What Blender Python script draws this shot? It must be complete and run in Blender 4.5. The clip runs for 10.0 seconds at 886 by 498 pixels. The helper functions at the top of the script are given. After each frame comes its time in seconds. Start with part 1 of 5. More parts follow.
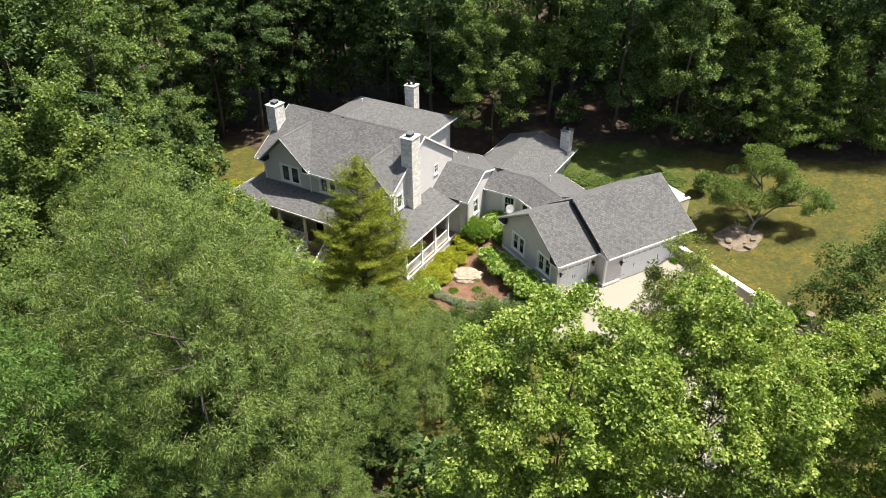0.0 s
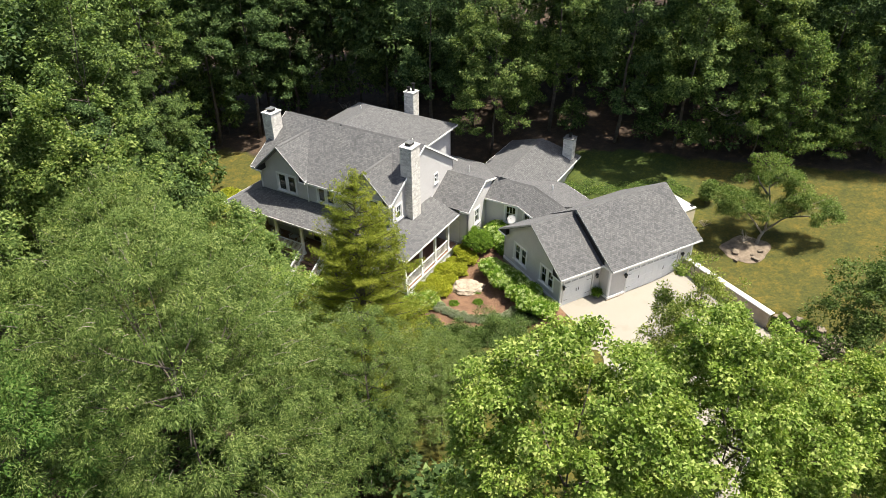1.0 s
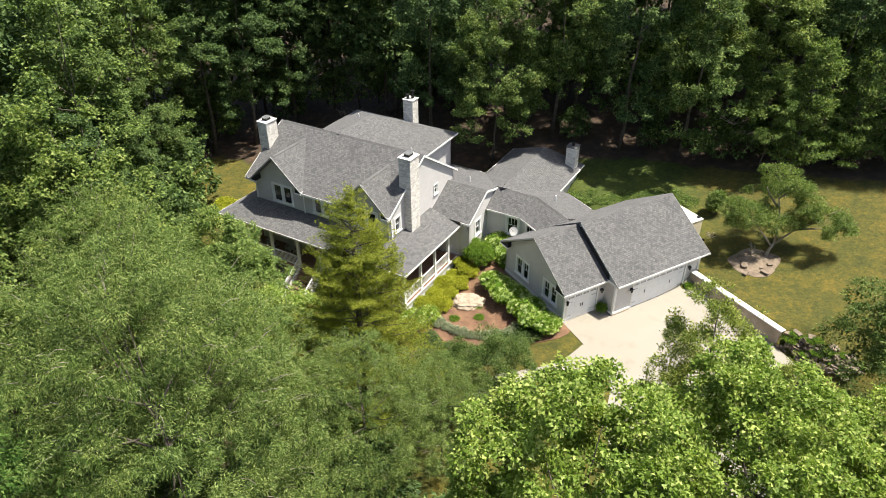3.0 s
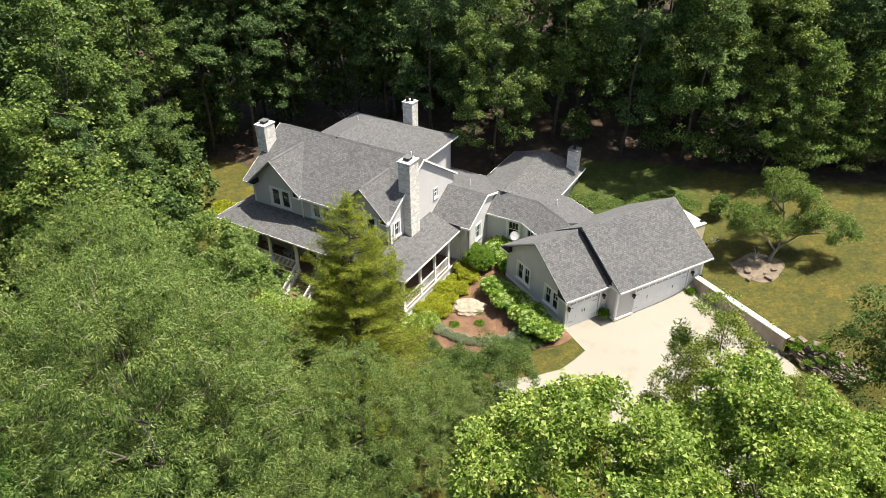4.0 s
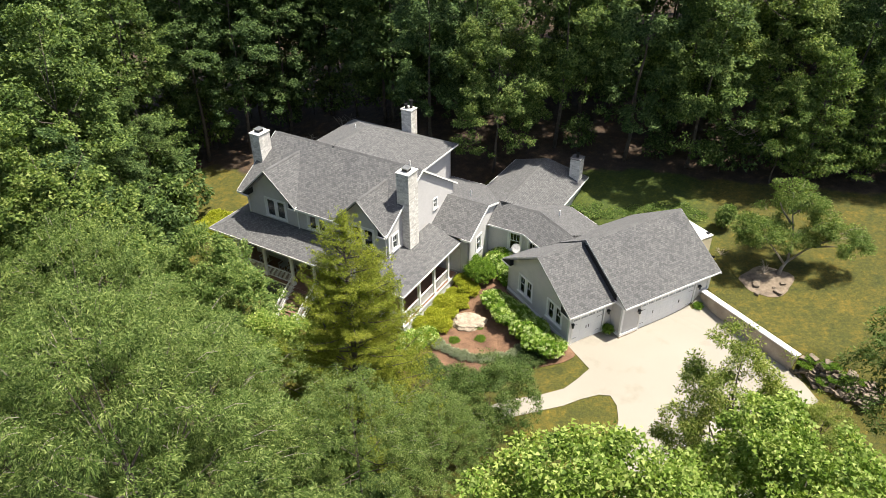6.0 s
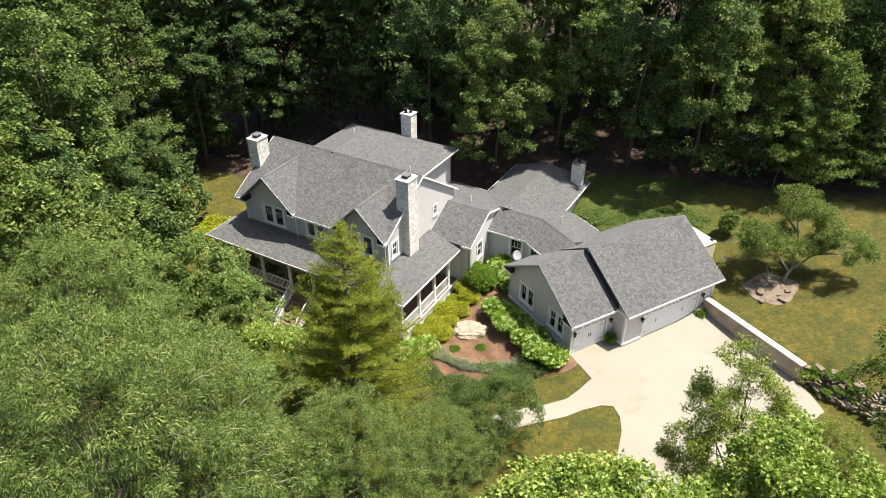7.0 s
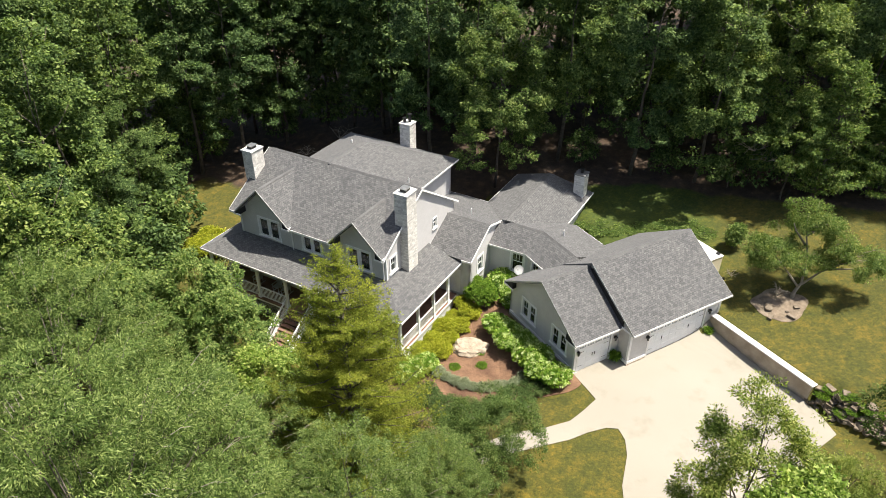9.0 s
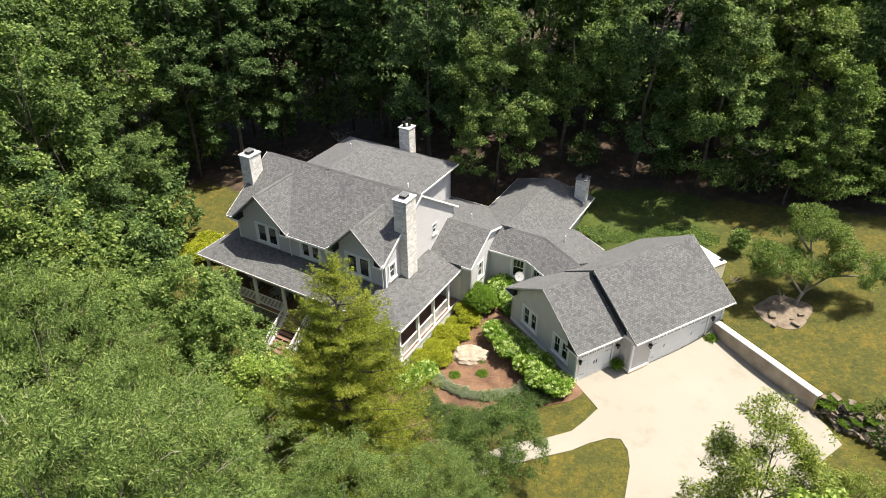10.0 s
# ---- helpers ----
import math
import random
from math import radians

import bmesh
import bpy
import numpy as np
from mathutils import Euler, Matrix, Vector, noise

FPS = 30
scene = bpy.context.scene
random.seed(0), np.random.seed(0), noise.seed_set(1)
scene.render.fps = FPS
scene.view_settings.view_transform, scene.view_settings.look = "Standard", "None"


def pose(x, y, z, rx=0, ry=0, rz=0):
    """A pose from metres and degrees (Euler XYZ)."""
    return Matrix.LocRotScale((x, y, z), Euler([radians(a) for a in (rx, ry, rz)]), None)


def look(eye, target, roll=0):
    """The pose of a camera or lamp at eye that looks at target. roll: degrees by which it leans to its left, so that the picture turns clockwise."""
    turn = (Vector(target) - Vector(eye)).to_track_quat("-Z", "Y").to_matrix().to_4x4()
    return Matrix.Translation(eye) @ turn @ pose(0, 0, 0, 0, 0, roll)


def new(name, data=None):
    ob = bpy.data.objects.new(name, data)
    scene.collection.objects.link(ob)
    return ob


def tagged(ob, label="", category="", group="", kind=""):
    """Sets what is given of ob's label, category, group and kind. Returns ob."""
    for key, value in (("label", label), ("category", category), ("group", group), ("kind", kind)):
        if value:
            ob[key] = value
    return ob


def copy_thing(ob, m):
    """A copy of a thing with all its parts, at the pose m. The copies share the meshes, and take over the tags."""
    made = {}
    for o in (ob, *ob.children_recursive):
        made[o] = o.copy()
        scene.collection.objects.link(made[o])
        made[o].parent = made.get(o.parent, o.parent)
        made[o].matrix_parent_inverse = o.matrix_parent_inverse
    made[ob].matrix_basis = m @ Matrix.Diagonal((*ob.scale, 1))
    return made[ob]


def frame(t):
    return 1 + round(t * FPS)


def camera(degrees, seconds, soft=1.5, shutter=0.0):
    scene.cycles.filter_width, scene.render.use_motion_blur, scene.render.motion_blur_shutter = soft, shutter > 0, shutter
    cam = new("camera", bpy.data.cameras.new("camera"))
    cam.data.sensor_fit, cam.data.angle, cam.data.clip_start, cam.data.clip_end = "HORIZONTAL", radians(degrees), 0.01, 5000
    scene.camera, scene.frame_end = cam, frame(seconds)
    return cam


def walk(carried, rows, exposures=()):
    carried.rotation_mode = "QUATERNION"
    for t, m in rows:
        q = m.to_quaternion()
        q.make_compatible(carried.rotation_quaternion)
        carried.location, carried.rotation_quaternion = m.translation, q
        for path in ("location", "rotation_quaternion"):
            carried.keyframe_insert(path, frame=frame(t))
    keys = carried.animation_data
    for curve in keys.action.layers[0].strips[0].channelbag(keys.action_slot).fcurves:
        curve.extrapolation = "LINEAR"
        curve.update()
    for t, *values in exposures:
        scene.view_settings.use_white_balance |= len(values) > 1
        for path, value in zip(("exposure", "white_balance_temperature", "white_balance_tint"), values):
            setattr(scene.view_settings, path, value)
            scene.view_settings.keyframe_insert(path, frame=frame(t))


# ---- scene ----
cam = camera(65.5, 10.0, soft=0.55)
# seconds, eye x y z in metres, yaw, pitch and roll in degrees
PATH = [
    (0.0, 0.000, 0.000, 30.247, 0.001, -33.253, 0.172),
    (0.5, 0.007, 0.808, 30.249, 0.018, -33.240, 0.170),
    (1.0, 0.006, 1.489, 30.273, 0.025, -33.232, 0.174),
    (1.5, 0.002, 2.051, 30.277, 0.029, -33.214, 0.166),
    (2.0, 0.009, 2.515, 30.282, 0.031, -33.201, 0.173),
    (2.5, 0.019, 2.890, 30.273, 0.038, -33.194, 0.181),
    (4.0, 0.032, 3.941, 30.222, 0.051, -33.202, 0.198),
    (4.5, 0.039, 4.354, 30.237, 0.050, -33.216, 0.189),
    (5.0, 0.037, 4.773, 30.233, 0.031, -33.229, 0.181),
    (5.5, 0.021, 5.212, 30.221, -0.006, -33.232, 0.136),
    (7.0, -0.039, 6.458, 30.341, -0.066, -33.273, 0.128),
    (7.5, -0.050, 6.861, 30.402, -0.089, -33.300, 0.122),
    (8.0, -0.026, 7.263, 30.457, -0.057, -33.312, 0.122),
    (8.5, -0.022, 7.686, 30.478, -0.067, -33.305, 0.111),
    (9.0, -0.015, 8.059, 30.498, -0.068, -33.273, 0.126),
    (9.5, -0.020, 8.417, 30.533, -0.090, -33.264, 0.131),
    (10.0, -0.010, 8.769, 30.541, -0.080, -33.262, 0.139),
]
walk(cam, [(t, pose(x, y, z, 0, 0, yaw) @ pose(0, 0, 0, pitch) @ pose(0, 0, 0, 0, roll) @ pose(0, 0, 0, 90)) for t, x, y, z, yaw, pitch, roll in PATH])

# ---- daylight: high summer sun from the right, slightly behind the house ----
SUN_AZIMUTH, SUN_HEIGHT = 4.0, 69.0
sky_world = bpy.data.worlds.new("sky")
scene.world = sky_world
sky_world.use_nodes = True
sky = sky_world.node_tree.nodes.new("ShaderNodeTexSky")
sky.sky_type, sky.sun_disc = "NISHITA", False
sky.dust_density, sky.ozone_density = 3.0, 0.6
sky.sun_elevation, sky.sun_rotation = radians(SUN_HEIGHT), radians(90 - SUN_AZIMUTH)
backdrop_shader = sky_world.node_tree.nodes["Background"]
backdrop_shader.inputs["Strength"].default_value = 0.084
sky_world.node_tree.links.new(sky.outputs[0], backdrop_shader.inputs["Color"])
sun_light = bpy.data.lights.new("sun", "SUN")
sun_light.energy, sun_light.angle, sun_light.color = 5.0, radians(0.6), (1.0, 0.94, 0.82)
sun = new("sun", sun_light)
sun_way = Vector((math.cos(radians(SUN_HEIGHT)) * math.cos(radians(SUN_AZIMUTH)), math.cos(radians(SUN_HEIGHT)) * math.sin(radians(SUN_AZIMUTH)), math.sin(radians(SUN_HEIGHT))))
sun.matrix_world = look(sun_way * 200, (0, 0, 0))
scene.view_settings.exposure = 1.1

# ---- materials ----
def material(name):
    m = bpy.data.materials.new(name)
    m.use_nodes = True
    nt = m.node_tree
    return m, nt, nt.nodes["Principled BSDF"]


def node(nt, kind, **values):
    n = nt.nodes.new(kind)
    for key, value in values.items():
        n.inputs[key.replace("_", " ")].default_value = value
    return n


def ramp(nt, source, stops):
    n = nt.nodes.new("ShaderNodeValToRGB")
    while len(n.color_ramp.elements) < len(stops):
        n.color_ramp.elements.new(0.5)
    for e, (at, colour) in zip(n.color_ramp.elements, stops):
        e.position, e.color = at, (*colour, 1)
    nt.links.new(source, n.inputs["Fac"])
    return n.outputs["Color"]


def mixed(nt, a, b, fac, mode="MIX"):
    n = nt.nodes.new("ShaderNodeMix")
    n.data_type, n.blend_type = "RGBA", mode
    for socket, value in ((n.inputs[0], fac), (n.inputs[6], a), (n.inputs[7], b)):
        if isinstance(value, bpy.types.NodeSocket):
            nt.links.new(value, socket)
        elif isinstance(value, tuple):
            socket.default_value = (*value, 1)
        else:
            socket.default_value = value
    return n.outputs[2]


def bumped(nt, bsdf, height, strength, distance):
    b = node(nt, "ShaderNodeBump", Strength=strength, Distance=distance)
    nt.links.new(height, b.inputs["Height"])
    nt.links.new(b.outputs["Normal"], bsdf.inputs["Normal"])


def where(nt, kind="Object"):
    return nt.nodes.new("ShaderNodeTexCoord").outputs[kind]


def noisy(nt, at, scale, detail=4.0, rough=0.55):
    n = node(nt, "ShaderNodeTexNoise", Scale=scale, Detail=detail, Roughness=rough)
    nt.links.new(at, n.inputs["Vector"])
    return n.outputs["Fac"]


def plain(name, low, high, rough=0.6, scale=6.0, grain=60.0, relief=0.15, metal=0.0, depth=0.01):
    """A surface whose tone drifts between two colours at two scales, with a fine grain."""
    m, nt, bsdf = material(name)
    at = where(nt)
    big, fine = noisy(nt, at, scale), noisy(nt, at, grain)
    base = ramp(nt, big, [(0.3, low), (0.7, high)])
    speck = ramp(nt, fine, [(0.3, (0.82, 0.82, 0.82)), (0.7, (1.0, 1.0, 1.0))])
    nt.links.new(mixed(nt, base, speck, 1.0, "MULTIPLY"), bsdf.inputs["Base Color"])
    bsdf.inputs["Roughness"].default_value, bsdf.inputs["Metallic"].default_value = rough, metal
    if relief:
        bumped(nt, bsdf, fine, relief, depth)
    return m


def shingle_material():
    m, nt, bsdf = material("asphalt_shingles")
    at = where(nt, "UV")
    brick = nt.nodes.new("ShaderNodeTexBrick")
    nt.links.new(at, brick.inputs["Vector"])
    brick.offset, brick.squash = 0.5, 1.0
    for key, value in (("Scale", 1.0), ("Mortar Size", 0.009), ("Mortar Smooth", 0.4), ("Bias", 0.0), ("Brick Width", 0.19), ("Row Height", 0.14)):
        brick.inputs[key].default_value = value
    brick.inputs["Color1"].default_value, brick.inputs["Color2"].default_value = (0.13, 0.129, 0.131, 1), (0.066, 0.066, 0.069, 1)
    brick.inputs["Mortar"].default_value = (0.036, 0.036, 0.038, 1)
    drift = ramp(nt, noisy(nt, at, 0.35), [(0.3, (0.86, 0.86, 0.87)), (0.7, (1.06, 1.05, 1.03))])
    grit = ramp(nt, noisy(nt, at, 16.0, 6.0, 0.75), [(0.32, (0.62, 0.62, 0.62)), (0.7, (1.28, 1.28, 1.28))])
    nt.links.new(mixed(nt, mixed(nt, brick.outputs["Color"], drift, 1.0, "MULTIPLY"), grit, 1.0, "MULTIPLY"), bsdf.inputs["Base Color"])
    bsdf.inputs["Roughness"].default_value = 0.88
    height = node(nt, "ShaderNodeMath")
    height.operation = "SUBTRACT"
    height.inputs[0].default_value = 1.0
    nt.links.new(brick.outputs["Fac"], height.inputs[1])
    bumped(nt, bsdf, height.outputs[0], 0.25, 0.012)
    bsdf.inputs["Sheen Weight"].default_value, bsdf.inputs["Sheen Roughness"].default_value = 0.12, 0.6
    return m


def leaf_material(name, dark, mid, light, glow=0.35, rough=0.6, gloss=0.12, tint=0.0):
    m, nt, bsdf = material(name)
    geo = nt.nodes.new("ShaderNodeNewGeometry")
    patch = noisy(nt, where(nt), 0.6, 3.0)
    per_leaf = ramp(nt, geo.outputs["Random Per Island"], [(0.0, dark), (0.55, mid), (1.0, light)])
    drift = ramp(nt, patch, [(0.3, (0.78, 0.84, 0.8)), (0.7, (1.12, 1.06, 1.0))])
    colour = mixed(nt, per_leaf, drift, 1.0, "MULTIPLY")
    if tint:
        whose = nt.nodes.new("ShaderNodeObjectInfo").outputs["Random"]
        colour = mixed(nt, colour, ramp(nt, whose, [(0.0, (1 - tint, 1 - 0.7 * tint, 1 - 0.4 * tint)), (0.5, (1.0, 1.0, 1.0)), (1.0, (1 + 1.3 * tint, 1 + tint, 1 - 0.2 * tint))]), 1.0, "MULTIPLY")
    nt.links.new(colour, bsdf.inputs["Base Color"])
    bsdf.inputs["Roughness"].default_value = rough
    bsdf.inputs["Specular IOR Level"].default_value = gloss
    thin = nt.nodes.new("ShaderNodeBsdfTranslucent")
    nt.links.new(mixed(nt, colour, (1.5, 1.6, 0.7), 1.0, "MULTIPLY"), thin.inputs["Color"])
    mix = nt.nodes.new("ShaderNodeMixShader")
    mix.inputs[0].default_value = glow
    nt.links.new(bsdf.outputs[0], mix.inputs[1])
    nt.links.new(thin.outputs[0], mix.inputs[2])
    nt.links.new(mix.outputs[0], nt.nodes["Material Output"].inputs["Surface"])
    return m


def ground_material():
    """Lawn, and leaf litter under the trees, told apart by the sheet's own woods attribute."""
    m, nt, bsdf = material("ground")
    at = where(nt)
    woods = nt.nodes.new("ShaderNodeAttribute")
    woods.attribute_name = "woods"
    ragged = node(nt, "ShaderNodeMath")
    ragged.operation = "MULTIPLY_ADD"
    nt.links.new(noisy(nt, at, 0.7, 5.0), ragged.inputs[0])
    ragged.inputs[1].default_value = 0.9
    nt.links.new(woods.outputs["Fac"], ragged.inputs[2])
    edge = ramp(nt, ragged.outputs[0], [(0.8, (0, 0, 0)), (1.0, (1, 1, 1))])
    grass = ramp(nt, noisy(nt, at, 0.42, 8.0, 0.72), [(0.25, (0.042, 0.05, 0.005)), (0.48, (0.066, 0.062, 0.006)), (0.78, (0.108, 0.086, 0.01))])
    blade = noisy(nt, at, 7.0, 8.0, 0.8)
    grass = mixed(nt, grass, ramp(nt, noisy(nt, at, 1.3, 6.0, 0.7), [(0.34, (0.66, 0.78, 0.66)), (0.5, (1.0, 1.0, 1.0)), (0.64, (1.4, 1.24, 1.2))]), 1.0, "MULTIPLY")
    grass = mixed(nt, grass, ramp(nt, blade, [(0.32, (0.5, 0.58, 0.45)), (0.68, (1.35, 1.28, 1.15))]), 1.0, "MULTIPLY")
    clump = ramp(nt, noisy(nt, at, 3.6, 4.0, 0.7), [(0.36, (0.7, 0.8, 0.64)), (0.5, (1.0, 1.0, 1.0)), (0.64, (1.3, 1.22, 1.0)), (0.72, (2.0, 1.7, 2.0))])
    grass = mixed(nt, grass, clump, 1.0, "MULTIPLY")
    lush = nt.nodes.new("ShaderNodeAttribute")
    lush.attribute_name = "lush"
    fresh = mixed(nt, grass, (0.62, 0.98, 0.7), 1.0, "MULTIPLY")
    grass = mixed(nt, grass, fresh, lush.outputs["Fac"])
    litter = ramp(nt, noisy(nt, at, 1.3, 6.0, 0.7), [(0.3, (0.022, 0.014, 0.009)), (0.55, (0.055, 0.035, 0.021)), (0.78, (0.15, 0.088, 0.046))])
    nt.links.new(mixed(nt, grass, litter, edge), bsdf.inputs["Base Color"])
    bsdf.inputs["Roughness"].default_value = 0.95
    bumped(nt, bsdf, blade, 0.9, 0.06)
    return m




def concrete_material():
    """Pale broom-finished concrete with faint broad stains and a fine grit."""
    m, nt, bsdf = material("pale_concrete")
    at = where(nt)
    base = ramp(nt, noisy(nt, at, 0.16, 3.0, 0.5), [(0.35, (0.25, 0.226, 0.186)), (0.65, (0.272, 0.248, 0.207))])
    stain = ramp(nt, noisy(nt, at, 0.55, 6.0, 0.62), [(0.3, (0.87, 0.86, 0.82)), (0.45, (1.0, 1.0, 1.0))])
    grit = ramp(nt, noisy(nt, at, 28.0, 3.0), [(0.3, (0.93, 0.93, 0.93)), (0.7, (1.03, 1.03, 1.03))])
    nt.links.new(mixed(nt, mixed(nt, base, stain, 1.0, "MULTIPLY"), grit, 1.0, "MULTIPLY"), bsdf.inputs["Base Color"])
    bsdf.inputs["Roughness"].default_value = 0.85
    bumped(nt, bsdf, noisy(nt, at, 60.0), 0.1, 0.004)
    return m


SHINGLES = shingle_material()
RIDGE = plain("ridge_shingles", (0.085, 0.084, 0.086), (0.125, 0.124, 0.125), 0.88, 1.5, 9.0, 0.3)
SIDING = plain("grey_siding", (0.57, 0.556, 0.55), (0.63, 0.614, 0.608), 0.7, 1.2, 25.0, 0.1)
TRIM = plain("white_trim", (0.82, 0.815, 0.8), (0.88, 0.875, 0.86), 0.5, 3.0, 40.0, 0.05)
SOFFIT = plain("painted_soffit", (0.4, 0.4, 0.39), (0.48, 0.48, 0.46), 0.7, 3.0, 40.0, 0.05)
MORTAR = plain("mortar", (0.52, 0.505, 0.48), (0.6, 0.585, 0.555), 0.9, 5.0, 40.0, 0.3)
CONCRETE = concrete_material()
STUCCO = plain("weathered_stucco", (0.3, 0.24, 0.18), (0.5, 0.42, 0.33), 0.9, 1.1, 30.0, 0.4)
CAP = plain("white_concrete_cap", (0.62, 0.61, 0.58), (0.72, 0.71, 0.68), 0.8, 2.0, 30.0, 0.1)
MULCH = plain("red_brown_mulch", (0.085, 0.042, 0.024), (0.215, 0.122, 0.07), 0.95, 0.9, 9.0, 1.0, depth=0.05)
MULCH_PALE = plain("pale_bark_chips", (0.12, 0.092, 0.066), (0.28, 0.218, 0.158), 0.95, 2.5, 18.0, 1.0, depth=0.05)
ROCK = plain("tan_boulder", (0.24, 0.19, 0.14), (0.42, 0.35, 0.27), 0.9, 2.5, 20.0, 0.6, depth=0.04)
GREY_ROCK = plain("grey_fieldstone", (0.09, 0.07, 0.05), (0.25, 0.2, 0.148), 0.9, 2.0, 16.0, 0.7, depth=0.04)
DECK = plain("red_brown_deck", (0.16, 0.085, 0.06), (0.25, 0.14, 0.1), 0.75, 3.0, 30.0, 0.2)
DOOR_WHITE = plain("painted_steel_door", (0.86, 0.875, 0.9), (0.91, 0.92, 0.935), 0.45, 2.0, 40.0, 0.04)
# near-black that paints shade onto the eave returns and the roof step
SHADE_BLACK = plain("painted_shade_black", (0.012, 0.012, 0.013), (0.024, 0.024, 0.025), 0.9, 4.0, 40.0, 0.2)
DARK = plain("dark_metal", (0.02, 0.02, 0.021), (0.04, 0.04, 0.042), 0.5, 5.0, 50.0, 0.05, 0.6)
STEEL = plain("dull_steel", (0.35, 0.35, 0.35), (0.5, 0.5, 0.5), 0.4, 5.0, 50.0, 0.05, 0.8)
CREAM = plain("cream_panel", (0.78, 0.68, 0.48), (0.87, 0.77, 0.56), 0.5, 1.5, 30.0, 0.05)
RUBBER = plain("rubber", (0.012, 0.012, 0.012), (0.025, 0.025, 0.025), 0.85, 6.0, 40.0, 0.2)
TERRACOTTA = plain("plant_pot", (0.22, 0.22, 0.2), (0.32, 0.32, 0.3), 0.7, 6.0, 40.0, 0.1)
BARK = plain("grey_bark", (0.06, 0.048, 0.036), (0.15, 0.125, 0.1), 0.95, 3.0, 16.0, 1.0, depth=0.04)
PALE_BARK = plain("pale_bark", (0.2, 0.175, 0.14), (0.36, 0.32, 0.26), 0.95, 3.0, 16.0, 0.8, depth=0.03)
DEADWOOD = plain("bleached_wood", (0.3, 0.25, 0.19), (0.46, 0.4, 0.32), 0.9, 3.0, 20.0, 0.6, depth=0.02)
GROUND = ground_material()
GLASS, _nt, _b = material("window_glass")
_b.inputs["Base Color"].default_value, _b.inputs["Roughness"].default_value = (0.3, 0.34, 0.35, 1), 0.03
_b.inputs["Transmission Weight"].default_value, _b.inputs["IOR"].default_value = 0.9, 1.45
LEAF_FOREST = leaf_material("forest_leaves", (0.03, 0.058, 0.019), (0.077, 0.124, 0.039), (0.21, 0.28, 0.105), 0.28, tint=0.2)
# light-leaved trees; also paints sunlight onto one tree of the wood's edge
LEAF_LIGHT = leaf_material("light_and_sunlit_leaves", (0.04, 0.074, 0.018), (0.1, 0.15, 0.038), (0.26, 0.315, 0.11), 0.32, tint=0.1)
LEAF_SMALL = leaf_material("dark_small_leaves", (0.032, 0.062, 0.014), (0.074, 0.118, 0.028), (0.17, 0.215, 0.075), 0.3)
LEAF_FRESH = leaf_material("fresh_hickory_leaves", (0.028, 0.07, 0.012), (0.068, 0.132, 0.025), (0.17, 0.25, 0.07), 0.3)
LEAF_BRIGHT = leaf_material("tulip_tree_leaves", (0.08, 0.138, 0.018), (0.166, 0.243, 0.04), (0.41, 0.465, 0.155), 0.3, 0.55, 0.14)
LEAF_WILLOW = leaf_material("willow_oak_leaves", (0.03, 0.058, 0.012), (0.085, 0.13, 0.027), (0.26, 0.32, 0.115), 0.26)
LEAF_CEDAR = leaf_material("cedar_foliage", (0.088, 0.116, 0.017), (0.19, 0.22, 0.031), (0.35, 0.368, 0.07), 0.42, 0.7)
LEAF_DARK = leaf_material("dark_oak_leaves", (0.052, 0.095, 0.02), (0.11, 0.165, 0.04), (0.25, 0.3, 0.1), 0.34)
LEAF_OAK = leaf_material("light_oak_leaves", (0.085, 0.125, 0.022), (0.165, 0.21, 0.045), (0.34, 0.36, 0.12), 0.36)
LEAF_MAPLE = leaf_material("maple_leaves", (0.056, 0.105, 0.024), (0.122, 0.182, 0.05), (0.28, 0.34, 0.118), 0.36)
LEAF_LIME = leaf_material("lime_shrub_leaves", (0.16, 0.19, 0.014), (0.3, 0.32, 0.028), (0.48, 0.48, 0.07), 0.38)
LEAF_SHRUB = leaf_material("shrub_leaves", (0.055, 0.12, 0.014), (0.115, 0.2, 0.024), (0.22, 0.31, 0.05), 0.38)
LEAF_JUNIPER = leaf_material("juniper_foliage", (0.036, 0.068, 0.02), (0.078, 0.124, 0.038), (0.165, 0.21, 0.08), 0.25)
LEAF_GREY = leaf_material("grey_green_foliage", (0.14, 0.165, 0.1), (0.24, 0.27, 0.18), (0.36, 0.38, 0.28), 0.25)
BLOOM = leaf_material("cream_hydrangea_bloom", (0.36, 0.5, 0.12), (0.56, 0.65, 0.27), (0.76, 0.78, 0.52), 0.3)
LEAF_HYDRANGEA = leaf_material("hydrangea_leaves", (0.075, 0.155, 0.018), (0.15, 0.255, 0.032), (0.29, 0.39, 0.07), 0.38)

# ---- building helpers ----
HOUSE_TURN, GARAGE_TURN = -30.1, 29.2
HOUSE, GARAGE = pose(0, 0, 0, 0, 0, HOUSE_TURN), pose(0, 0, 0, 0, 0, GARAGE_TURN)


def hp(u, v, z):
    """A place of the house's plan: u along its ridge, v towards its back."""
    return HOUSE @ Vector((u, v, z))


def gp(g, h, z):
    """A place of the garage's plan: g along its ridge, h towards its back."""
    return GARAGE @ Vector((g, h, z))


def cross_place(v, g):
    """Where the house's line v meets the garage's line g."""
    n1, n2 = HOUSE.to_3x3() @ Vector((0, 1, 0)), GARAGE.to_3x3() @ Vector((1, 0, 0))
    det = n1.x * n2.y - n1.y * n2.x
    return Vector(((v * n2.y - g * n1.y) / det, (n1.x * g - n2.x * v) / det, 0))


def thing(name, at, label, category, group="", kind=""):
    ob = new(name)
    ob.empty_display_size = 0.3
    ob.matrix_world = at if isinstance(at, Matrix) else Matrix.Translation(at)
    return tagged(ob, label, category, group, kind)


def world_of(ob):
    return world_of(ob.parent) @ ob.matrix_basis if ob.parent else ob.matrix_basis.copy()


